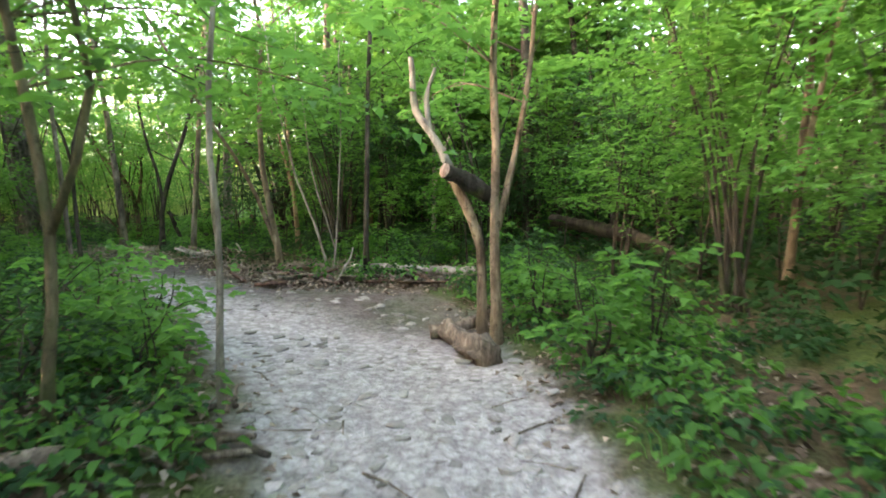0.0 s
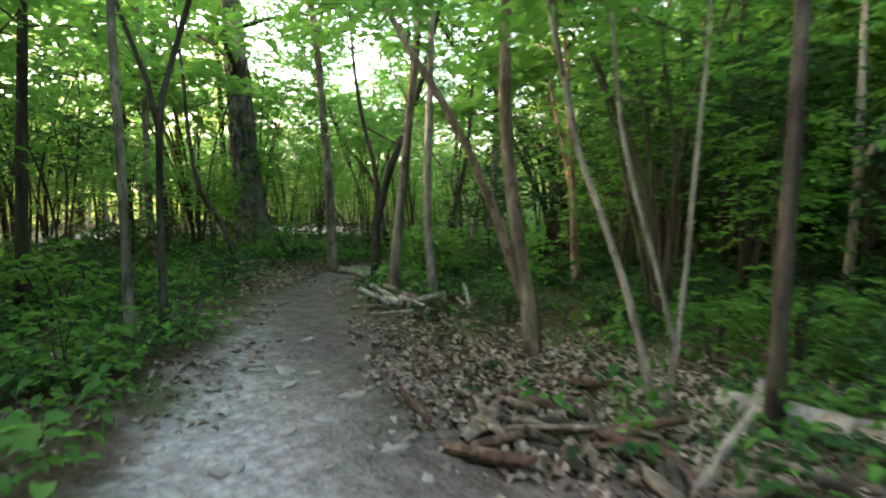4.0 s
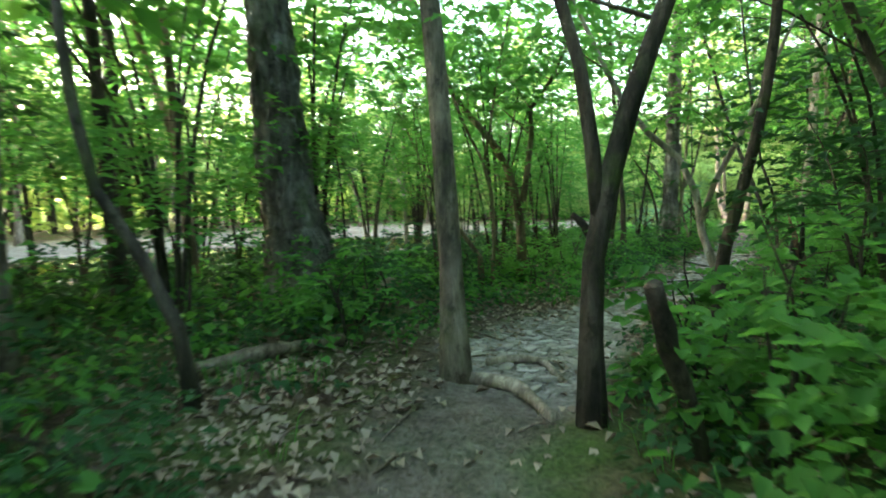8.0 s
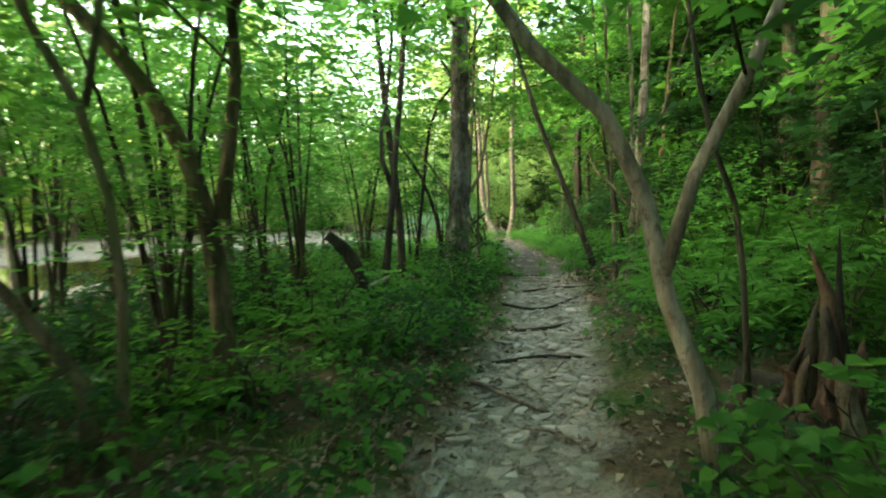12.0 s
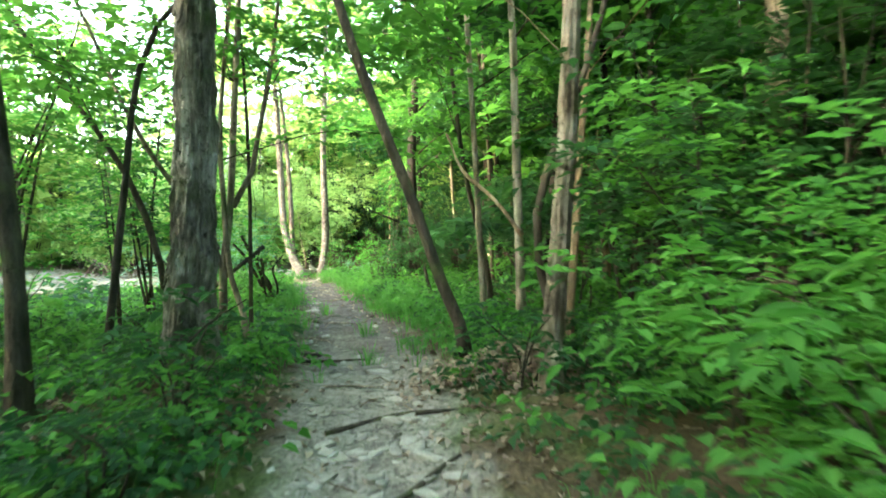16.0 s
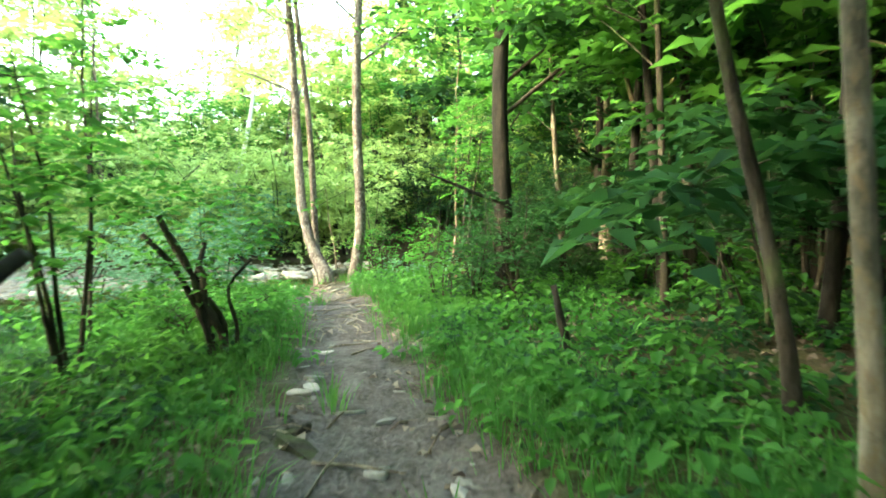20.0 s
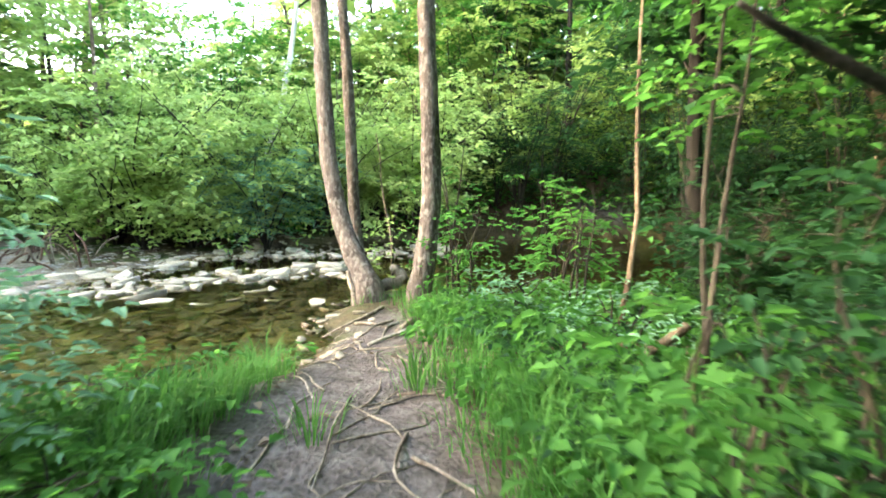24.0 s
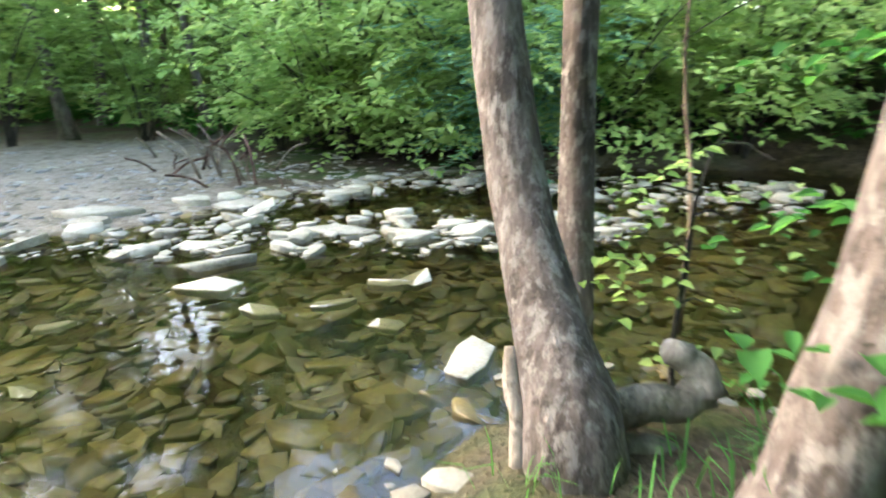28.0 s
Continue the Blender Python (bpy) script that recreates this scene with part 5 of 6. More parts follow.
# ---- stones ----
def slab_mesh(name, rng, thick):
    """A flat, broken stone with an uneven outline and chipped upper edge, one metre across."""
    n = int(rng.integers(4, 8))
    th = np.sort(np.linspace(0, 2 * np.pi, n, endpoint=False) + rng.uniform(-0.4, 0.4, n))
    r = rng.uniform(0.3, 0.56, n)
    ring = np.stack([np.cos(th) * r, np.sin(th) * r * rng.uniform(0.6, 0.95)], -1)
    tilt = rng.normal(0, 0.08, 2)
    rows = []
    for k, z in ((0.96, -0.6), (1.0, 0.4), (1.0, 0.88), (0.96, 1.0)):
        xy = ring * k * (1 + rng.normal(0, 0.03, (n, 1)))
        rows.append(np.c_[xy, thick * (z + rng.normal(0, 0.06, n)) + xy @ tilt])
    v = np.vstack([*rows, [[0, 0, thick * 1.02]]])
    q = [(i * n + j, i * n + (j + 1) % n, (i + 1) * n + (j + 1) % n, (i + 1) * n + j) for i in range(3) for j in range(n)]
    tr = [(3 * n + j, 3 * n + (j + 1) % n, 4 * n) for j in range(n)]
    return flat_mesh(name, v, q, tr, shade=False)


def lay(kinds, spots, sizes, rng, mat_name, parent, sink, tilt=5.0):
    for (x, y, z), s in zip(spots, sizes):
        ob = new("stone", kinds[int(rng.integers(len(kinds)))])
        ob.parent = parent
        ob.matrix_basis = pose(x, y, z - sink * s, rng.normal(0, tilt), rng.normal(0, tilt), rng.uniform(0, 360)) @ Matrix.Diagonal((s, s * rng.uniform(0.75, 1.1), s, 1))


def lay_joined(name, label, kinds, spots, sizes, rng, mat, sink, tilt=5.0):
    """The many small stones, joined."""
    vs, qs, ts, n = [], [], [], 0
    for (x, y, z), s in zip(spots, sizes):
        me = kinds[int(rng.integers(len(kinds)))]
        m = np.array(pose(x, y, z - sink * s, rng.normal(0, tilt), rng.normal(0, tilt), rng.uniform(0, 360)))
        co = np.empty(len(me.vertices) * 3, np.float32)
        me.vertices.foreach_get("co", co)
        co = co.reshape(-1, 3) * s
        vs.append(co @ m[:3, :3].T + m[:3, 3])
        for p in me.polygons:
            (qs if len(p.vertices) == 4 else ts).append([i + n for i in p.vertices])
        n += len(co)
    return tagged(part(name, flat_mesh(name, np.vstack(vs), qs, ts, shade=False), mat), label, "stones", kind="stuff")


srng = np.random.default_rng(60)
KINDS = {}
for key, mat, thick in (("dry", STONE, 0.09), ("white", STONE_WHITE, 0.09), ("wet", STONE_WET, 0.1)):
    KINDS[key] = [slab_mesh("stone", srng, thick * srng.uniform(0.7, 1.4)) for _ in range(9)]
    for me in KINDS[key]:
        me.materials.append(mat)

# flat chips and slabs trodden into the path
stony = lambda x, y: 1.0 * (trail_gap(x, y) < 0.02) * np.maximum(smooth(9.5, 8.0, y + 0.5 * (x + 2.4)), smooth(14.6, 15.4, y) * smooth(28, 23, y) + 0.22 * smooth(23, 28, y) * smooth(37, 33, y))
at = cover_spots(290, (-11, 1.5, 1.5, 36), srng, lambda x, y: stony(x, y) * (y > 14.5))
lay(KINDS["dry"], at, srng.uniform(0.14, 0.42, len(at)) * srng.uniform(0.6, 1, len(at)), srng, "dry", ground, 0.03)
at = np.vstack([cover_spots(2600, (-11, 1.5, 0.5, 36), srng, stony), cover_spots(1500, (-11, -7, 14.5, 28), srng, stony)])
lay_joined("path_stones", "small pale flat stone chips trodden into the path", KINDS["dry"], at, 0.03 + 0.2 * srng.uniform(0, 1, len(at)) ** 2, srng, STONE, 0.03, 7)

# creek: drowned slabs on the bed, bleached slabs standing out of the riffle
wet_spots = cover_spots(4200, (-18.5, -11.8, 34.4, 46), srng, lambda x, y: 1.0 * (shore_gap(x, y) < -0.05))
wet_spots[:, 2] = np.minimum(wet_spots[:, 2] + 0.01, WATER_Z - 0.03)
lay(KINDS["wet"], wet_spots[:280], srng.uniform(0.22, 0.55, 280), srng, "wet", ground, 0.03, 4)
lay_joined("creek_stones", "flat brown stones under shallow water", KINDS["wet"], wet_spots[280:], srng.uniform(0.1, 0.34, len(wet_spots) - 280), srng, STONE_WET, 0.03, 9)


def riffle(x, y):
    """Odds of a dry stone: a bar across the creek and its far edge."""
    a = smooth(0.9, 0.1, np.abs((y - 40.9) - 0.75 * (x + 16.2)) - 0.35) * smooth(-18.2, -17, x) * smooth(-12.9, -13.6, x)
    b = smooth(0.9, 0.2, np.abs(shore_gap(x, y) + 0.2)) * (x < -15.5) * (y > 38.5) * 0.9
    c = smooth(1.6, 0.4, np.abs(y - 45.2 - 0.2 * (x + 15))) * (x < -12) * (x > -17) * 0.7
    return np.clip(a + b + c, 0, 1) * (shore_gap(x, y) < 0.5)


dry = cover_spots(298, (-18.8, -12, 38, 47), srng, riffle)
dry[:, 2] = np.maximum(dry[:, 2], WATER_Z) - 0.005
lay(KINDS["white"], dry, 0.1 + 0.42 * srng.uniform(0, 1, len(dry)) ** 2.2, srng, "white", ground, -0.02, 6)
grit = cover_spots(2600, (-26, -11.5, 33, 47), srng, lambda x, y: np.clip(riffle(x, y) + smooth(0.6, 0.1, np.abs(shore_gap(x, y) - 0.1)) * 0.5 * (y > 34) + 0.25 * (x < -17) * (y > 37) * (shore_gap(x, y) > 0) * smooth(5, 0.5, shore_gap(x, y)), 0, 1))
grit[:, 2] = np.maximum(grit[:, 2], WATER_Z) - 0.004
bar = cover_spots(1300, (-23, -16.6, 36.5, 45), srng, lambda x, y: (shore_gap(x, y) > 0) * smooth(6, 0.3, shore_gap(x, y)) * patchy(x, y, 61, 1.2))
lay_joined("bank_pebbles", "tan pebbles and flat chips on the sandy bank", KINDS["dry"], bar, 0.03 + 0.17 * srng.uniform(0, 1, len(bar)) ** 2.5, srng, STONE, 0.03, 6)
lay_joined("creek_gravel", "small pale stones along the waterline", KINDS["white"], grit, 0.03 + 0.16 * srng.uniform(0, 1, len(grit)) ** 2, srng, STONE_WHITE, 0.0)


def slab(x, y, size, turn, label="bleached flat limestone slab resting in the creek"):
    me = slab_mesh("slab", srng, 0.075)
    me.materials.append(STONE_WHITE)
    ob = tagged(new("slab", me), label, "stone", "slabs in the creek")
    ob.matrix_basis = pose(x, y, max(float(land(x, y)), WATER_Z - 0.03), 0, 0, turn) @ Matrix.Diagonal((size, size * 0.7, size * 0.9, 1))


slab(-13.0, 40.08, 0.66, 115)
slab(-15.56, 40.24, 0.95, 37)
slab(-16.18, 40.44, 0.6, 60)
slab(-14.52, 39.85, 0.42, 10)
slab(-14.20, 40.22, 0.36, 70)
slab(-14.02, 40.94, 0.5, 120)
slab(-14.16, 40.73, 0.4, 30)
slab(-13.66, 40.20, 0.34, 40)
slab(-15.12, 39.94, 0.6, 60)
slab(-15.28, 38.98, 0.3, 60)
slab(-16.34, 39.18, 0.32, 30)
slab(-14.53, 38.57, 0.22, 10)
slab(-12.47, 39.23, 0.34, 10)
slab(-14.90, 41.88, 0.8, 45)
slab(-15.50, 41.57, 0.9, 45)
slab(-17.34, 41.69, 0.9, 60)
slab(-18.02, 40.30, 1.0, 60)


# ---- dead wood, logs, stumps and roots ----
def log(label, mat, radius, *points, thin=0.75, name="log", category="log", sides=10, sawn=False, rough=0.13):
    """A fallen trunk or bough through the given points."""
    p = np.array(points, float)
    rng = np.random.default_rng(int(abs(p[0, 0]) * 997 + p[0, 1] * 131))
    t = thing(name, *p[0], label, category)
    n = max(9, int(np.linalg.norm(p[-1] - p[0]) * 10))
    line = limb_line(p - p[0], rng, n, 0.015)
    part("bark", flat_mesh("bark", *tube(line, np.linspace(radius, radius * thin, n) * (1 + 0.1 * np.sin(np.linspace(0, 9, n) + rng.uniform(0, 6))), sides, rough, rng)), mat, t)
    if sawn:
        d = line[-1] - line[-2]
        d /= np.linalg.norm(d)
        face = np.array([line[-1] - d * 0.01, line[-1] + d * 0.006])
        part("cut_face", flat_mesh("cut_face", *tube(face, [radius * thin * 0.97] * 2, 14)), CUT, t, "pale sawn end")
    return t


def on_land(x, y, up=0.0):
    return (x, y, float(land(x, y)) + up)


def join_to(tree_thing, piece, name):
    """Makes a limb part of the tree that carries it."""
    for child in list(piece.children):
        child.location = child.location + piece.location - tree_thing.location
        child.parent = tree_thing
        if child.name.startswith("bark"):
            child.name = name
            child["label"] = piece["label"]
    bpy.data.objects.remove(piece)


# dead tree at the first bend: leaning stem, sawn stub, silvery limb
DEAD_FOOT = (0.51, 6.35)
snag = log("dead debarked leaning stem with a sawn stub", BARK["tan"], 0.062, on_land(*DEAD_FOOT, -0.15), (0.40, 6.35, 1.15), (0.26, 6.36, 1.50), (0.19, 6.37, 1.63), thin=0.8, name="dead_tree", category="dead tree")
join_to(snag, log("thick sawn branch stub on the dead tree", BARK["dark"], 0.105, (0.58, 6.39, 1.44), (0.34, 6.26, 1.60), (0.12, 6.08, 1.71), thin=0.8, sawn=True, name="branch_stub", category="dead tree"), "branch_stub")
join_to(snag, log("silvery dead limb forking above the stub", SILVER, 0.05, (0.15, 6.37, 1.76), (-0.04, 6.39, 2.13), (-0.21, 6.39, 2.38), (-0.26, 6.44, 2.99), thin=0.6, name="dead_limb", category="dead tree"), "limb")
join_to(snag, log("silvery dead limb forking above the stub", SILVER, 0.035, (-0.06, 6.39, 2.17), (-0.10, 6.41, 2.41), (-0.01, 6.46, 2.87), thin=0.6, name="dead_limb", category="dead tree"), "limb")
log("rotting mossy log at the foot of the tree", DEADWOOD, 0.13, on_land(0.54, 5.30, 0.08), on_land(0.32, 5.82, 0.1), on_land(0.08, 6.47, 0.1), thin=0.85, rough=0.32, sides=16)
log("short dark broken log leaning on another", DEADWOOD, 0.07, on_land(-0.10, 6.38, 0.06), on_land(0.30, 6.45, 0.15), on_land(0.68, 6.52, 0.32), thin=0.8, rough=0.25)
log("long pale barkless log lying beside the clearing", SILVER, 0.1, on_land(-1.80, 10.61, 0.1), on_land(-0.62, 10.12, 0.12), on_land(0.62, 9.83, 0.12), thin=0.9)
log("dark fallen trunk lying among green plants", BARK["dark"], 0.17, on_land(2.45, 13.68, 0.75), on_land(3.65, 11.53, 0.5), on_land(4.00, 9.04, 0.25))
log("grey log with a broken end", DEADWOOD, 0.1, on_land(-2.63, 2.69, 0.08), on_land(-2.14, 2.89, 0.08), on_land(-1.77, 3.00, 0.1))
log("grey crooked stick on the ground", SILVER, 0.025, on_land(-3.81, 6.76, 0.03), on_land(-3.99, 7.16, 0.03), on_land(-3.99, 7.58, 0.03), name="stick", category="stick")
def splinter_mesh(rng):
    """A ragged plank of rotten wood, one metre long, split along the grain and torn at both ends."""
    n = 7
    k = np.linspace(-0.5, 0.5, n)
    half = 0.5 * (1 - 0.55 * np.abs(k * 2) ** 2.5) * rng.uniform(0.75, 1.1, n)
    bend = rng.normal(0, 0.12, 3)
    mid = bend[0] * k + bend[1] * k * k * 2
    lift = 0.12 * bend[2] * np.sin(k * 5)
    rows = []
    for side, z in ((-1, -0.5), (-0.85, 0.35), (-0.1, 0.5), (0.75, 0.3), (1, -0.5)):
        rows.append(np.stack([k + rng.normal(0, 0.05, n) * (np.abs(k) > 0.4), mid + side * half + rng.normal(0, 0.05, n), lift + z * (1 + rng.normal(0, 0.18, n))], -1))
    v = np.vstack(rows)
    q = [(a * n + b, a * n + b + 1, ((a + 1) % 5) * n + b + 1, ((a + 1) % 5) * n + b) for a in range(5) for b in range(n - 1)]
    tr = [(a * n + e, ((a + 1) % 5) * n + e, 2 * n + e)[::f] for e, f in ((0, 1), (n - 1, -1)) for a in (0, 3, 4)]
    return flat_mesh("rotten_wood", v, q, tr, shade=False)


wrng = np.random.default_rng(70)
for i in range(58):
    k = wrng.uniform(0, 1) ** 0.8
    x, y = -3.5 + 3.3 * k + wrng.normal(0, 0.25), 9.75 - 0.35 * k + wrng.normal(0, 0.28)
    me = splinter_mesh(wrng)
    me.materials.append((REDWOOD, DEADWOOD, REDWOOD, BARK["dark"])[i % 4])
    ob = tagged(new("rotten_wood", me), "splintered plank of rotten reddish-brown wood on the litter", "dead wood", "rotten wood beside the path")
    big = wrng.uniform(0.22, 0.6) * (1.5 if i % 9 == 0 else 1.0)
    ob.matrix_basis = pose(x, y, float(land(x, y)) + wrng.uniform(0.02, 0.08), wrng.normal(0, 18), wrng.normal(0, 10), wrng.normal(-28, 48)) @ Matrix.Diagonal((big, big * wrng.uniform(0.12, 0.3), wrng.uniform(0.03, 0.07), 1))
log("pale forked root standing out of the rotten wood", SILVER, 0.026, on_land(-1.82, 9.32), (-1.68, 9.40, 0.32), (-1.54, 9.48, 0.64), thin=0.5, name="root", category="root")
prng = np.random.default_rng(71)
for i in range(16):
    x, y = -4.95 + prng.normal(0, 0.4), 12.0 + prng.normal(0, 0.35)
    a = prng.uniform(0, 6.28)
    log("dry stick in a heap of brushwood", (DEADWOOD, SILVER)[i % 2], prng.uniform(0.015, 0.05), on_land(x, y, prng.uniform(0.03, 0.2)), on_land(x + 0.5 * math.cos(a), y + 0.5 * math.sin(a), prng.uniform(0.05, 0.3)), name="stick", category="stick", sides=6)
# the dip with roots across the path
log("exposed root crossing the path like a step", ROOT, 0.05, on_land(-8.60, 14.78, 0.02), on_land(-8.19, 14.80, 0.05), on_land(-7.65, 14.46, 0.01), name="root", category="root")
log("exposed root crossing the path like a step", ROOT, 0.035, on_land(-8.65, 15.20, 0.02), on_land(-8.40, 15.47, 0.03), on_land(-7.96, 15.18, 0.01), name="root", category="root")
log("fallen bough with a freshly broken orange end", DEADWOOD, 0.06, on_land(-9.94, 13.41, 0.06), on_land(-9.85, 13.94, 0.08), on_land(-9.77, 14.71, 0.06))
log("splintered orange-brown broken stake", CUT, 0.04, on_land(-9.21, 12.13, -0.05), (-9.21, 12.16, 0.69), thin=0.35, name="broken_stake", category="stick", sides=6)
log("dark mossy log in the undergrowth", DEADWOOD, 0.09, on_land(-10.93, 16.15, 0.05), on_land(-11.05, 16.60, 0.12), on_land(-11.19, 17.13, 0.12))
log("thin bare branch across the path", DEADWOOD, 0.016, on_land(-9.92, 20.05, 0.02), on_land(-9.22, 18.82, 0.03), on_land(-8.75, 18.28, 0.02), name="stick", category="stick", sides=6)
log("thin bare branch across the path", DEADWOOD, 0.018, on_land(-9.61, 21.25, 0.02), on_land(-8.87, 20.75, 0.02), name="stick", category="stick", sides=6)
log("pale broken stick among herbs", SILVER, 0.03, on_land(-12.12, 23.80, 0.1), on_land(-11.66, 25.18, 0.3), name="stick", category="stick", sides=6)
log("black burnt-looking log lying by the stump", BARK["black"], 0.09, on_land(-7.44, 21.22, 0.06), on_land(-7.16, 20.96, 0.08), on_land(-6.96, 20.53, 0.06))
log("pale broken bough leaning across the trees", BARK["tan"], 0.026, (-7.80, 27.87, 1.45), (-8.12, 27.96, 1.88), (-8.41, 28.06, 2.16), (-8.57, 28.17, 2.57), thin=0.5, name="leaning_bough")
log("black dead branch slanting over the grass", BARK["black"], 0.045, on_land(-12.01, 29.18, 0.0), (-11.34, 29.23, 0.90), (-10.78, 29.28, 1.34), thin=0.5, name="dead_branch")
log("dark broken snag standing in the grass", BARK["black"], 0.04, on_land(-8.52, 32.18, -0.1), (-8.59, 32.19, 0.50), (-8.69, 32.21, 0.88), thin=0.6, name="snag", category="snag")
log("black rotten trunk leaning out over the bank", BARK["black"], 0.1, on_land(-11.6, 24.1, -0.1), (-11.75, 24.02, 0.7), (-11.95, 23.93, 1.05), (-12.1, 23.85, 1.2), thin=0.7, name="snag", category="snag", rough=0.25, sides=14)
log("dark broken stem leaning beside the path", BARK["dark"], 0.05, on_land(-6.84, 14.5, -0.1), (-6.88, 14.2, 0.75), (-6.93, 13.92, 1.2), thin=0.85, name="snag", category="snag", rough=0.2)
log("long black bare bough reaching from the dark tree", BARK["black"], 0.035, (-8.8, 35.2, 1.62), (-9.2, 35.0, 1.75), (-9.75, 34.75, 1.98), thin=0.35, name="dead_branch")


def snag_clump(x, y):
    """Several thick crooked dead stems out of one stool, with a tuft of live leaves at the top."""
    rng = np.random.default_rng(520)
    t = thing("stool", x, y, float(land(x, y)), "dark crooked stool of dead stems with a leafy tuft", "snag")
    for dx, dy, h, r in ((-0.5, 0.05, 1.1, 0.036), (-0.32, -0.05, 1.25, 0.042), (-0.16, 0.1, 1.05, 0.034), (-0.05, 0.0, 0.85, 0.038), (0.28, 0.1, 0.9, 0.022)):
        line = limb_line([(0.12 + dx * 0.15, dy, -0.1), (dx * 0.35 + 0.1, dy + rng.normal(0, 0.06), h * 0.4), (dx * 0.55, dy, h * 0.66), (dx, dy + rng.normal(0, 0.1), h)], rng, 12, 0.05)
        part("stem", flat_mesh("stem", *tube(line, np.linspace(r, r * 0.6, 12) * rng.uniform(0.8, 1.2, 12), 9, 0.35, rng)), BARK["dark"], t)
    bag = Bag()
    at = np.stack([rng.normal(-0.25, 0.35, 150), rng.normal(0, 0.25, 150), rng.uniform(0.45, 1.5, 150)], -1)
    sprays(bag, at, any_way(150, rng), 0.3, 6, 0.08, rng, 0.5, close=True)
    part("foliage", bag.mesh("foliage", False), LEAF, t)


snag_clump(-11.5, 32.25)
log("fallen grey branch in the grass", BARK["tan"], 0.035, on_land(-10.21, 37.15, 0.1), on_land(-9.77, 37.15, 0.12), on_land(-9.17, 36.95, 0.1), name="branch_on_ground", category="branch")
log("forked dead branch rising out of the grass", BARK["tan"], 0.04, on_land(-9.72, 36.69, 0.02), (-9.52, 36.75, 0.44), (-9.29, 36.82, 0.59), thin=0.7, name="branch_on_ground", category="branch")


def stump():
    """A tall broken stump, hollow and splintered."""
    x, y = -7.27, 20.21
    rng = np.random.default_rng(81)
    t = thing("stump", x, y, float(land(x, y)), "tall splintered reddish-brown broken tree stump", "stump")
    for i in range(22):
        a = i / 22 * 6.28 + rng.normal(0, 0.12)
        ring = 0.17 if i % 3 else 0.09
        w = np.array([math.cos(a), math.sin(a), 0]) * ring
        h = (0.75 + 0.55 * math.cos(a - 0.6)) * rng.uniform(0.6, 1.15)
        wide = rng.uniform(0.035, 0.075)
        line = curve_through([w * 1.7 - (0, 0, 0.1), w * 1.15 + (0, 0, h * 0.25), w * 0.95 + (rng.normal(0, 0.02), rng.normal(0, 0.02), h * 0.7), w * 0.8 + (rng.normal(0, 0.05), rng.normal(0, 0.05), h)], 9)
        part("splinter", flat_mesh("splinter", *tube(line, wide * np.array([1.5, 1.2, 1.05, 1, 0.95, 0.85, 0.65, 0.4, 0.1]), 7, 0.35, rng)), (REDWOOD, BARK["dark"], BARK["black"], REDWOOD, DEADWOOD)[i % 5], t)


stump()


def root(label, mat, radius, spots, up=0.02, thin=0.4):
    return log(label, mat, radius, *[on_land(x, y, up * (1 if 0 < i < len(spots) - 1 else 0.2)) for i, (x, y) in enumerate(spots)], thin=thin, name="root", category="root", sides=8)


PALE_ROOT = "pale smooth exposed root lying on bare soil"
root(PALE_ROOT, ROOT, 0.03, [(-11.44, 37.88), (-11.34, 38.10), (-11.30, 38.28)], 0.04, 0.7)
root(PALE_ROOT, SILVER, 0.02, [(-11.60, 37.53), (-11.37, 37.76), (-11.17, 37.87), (-11.04, 37.46)], 0.035, 0.6)
root(PALE_ROOT, ROOT, 0.022, [(-11.85, 38.99), (-11.93, 38.77), (-12.05, 38.63), (-12.42, 38.45)], 0.03)
root(PALE_ROOT, ROOT, 0.02, [(-12.05, 38.63), (-11.83, 38.39), (-11.69, 38.28)], 0.03)
root(PALE_ROOT, ROOT, 0.018, [(-11.63, 38.52), (-11.71, 38.13), (-11.79, 37.86)], 0.025)
root(PALE_ROOT, ROOT, 0.018, [(-11.53, 38.34), (-11.58, 38.01), (-11.55, 37.85)], 0.025)
root(PALE_ROOT, ROOT, 0.011, [(-11.35, 36.23), (-11.28, 35.63), (-11.19, 35.21)], 0.03)
root(PALE_ROOT, ROOT, 0.011, [(-10.92, 35.81), (-10.89, 35.40), (-10.74, 35.18)], 0.03)
root(PALE_ROOT, ROOT, 0.012, [(-10.84, 35.57), (-10.63, 35.33), (-10.50, 35.22)], 0.03)
root(PALE_ROOT, ROOT, 0.011, [(-11.29, 37.17), (-10.95, 36.69), (-10.76, 36.40)], 0.03)
# buttress roots of the leaning creekside tree
ARCH = "thick grey root arching out over the water"
log(ARCH, BARK["grey"], 0.075, (-12.07, 39.55, 0.26), (-11.97, 39.64, 0.30), (-11.85, 39.73, 0.31), (-11.79, 39.79, 0.35), thin=0.8, name="root", category="root")
log(ARCH, ROOT, 0.06, (-11.79, 39.79, 0.33), (-11.82, 39.80, 0.42), (-11.88, 39.77, 0.45), (-11.92, 39.74, 0.49), thin=0.8, name="root", category="root")
log("peeling pale side stem against the trunk", ROOT, 0.035, (-12.25, 39.33, 0.07), (-12.30, 39.38, 0.29), (-12.35, 39.42, 0.48), thin=0.8, name="root", category="root")
log("grey root running from the trunk into the grass", BARK["grey"], 0.06, (-12.00, 39.56, 0.16), (-11.88, 39.65, 0.14), (-11.75, 39.72, 0.07), thin=0.7, name="root", category="root")

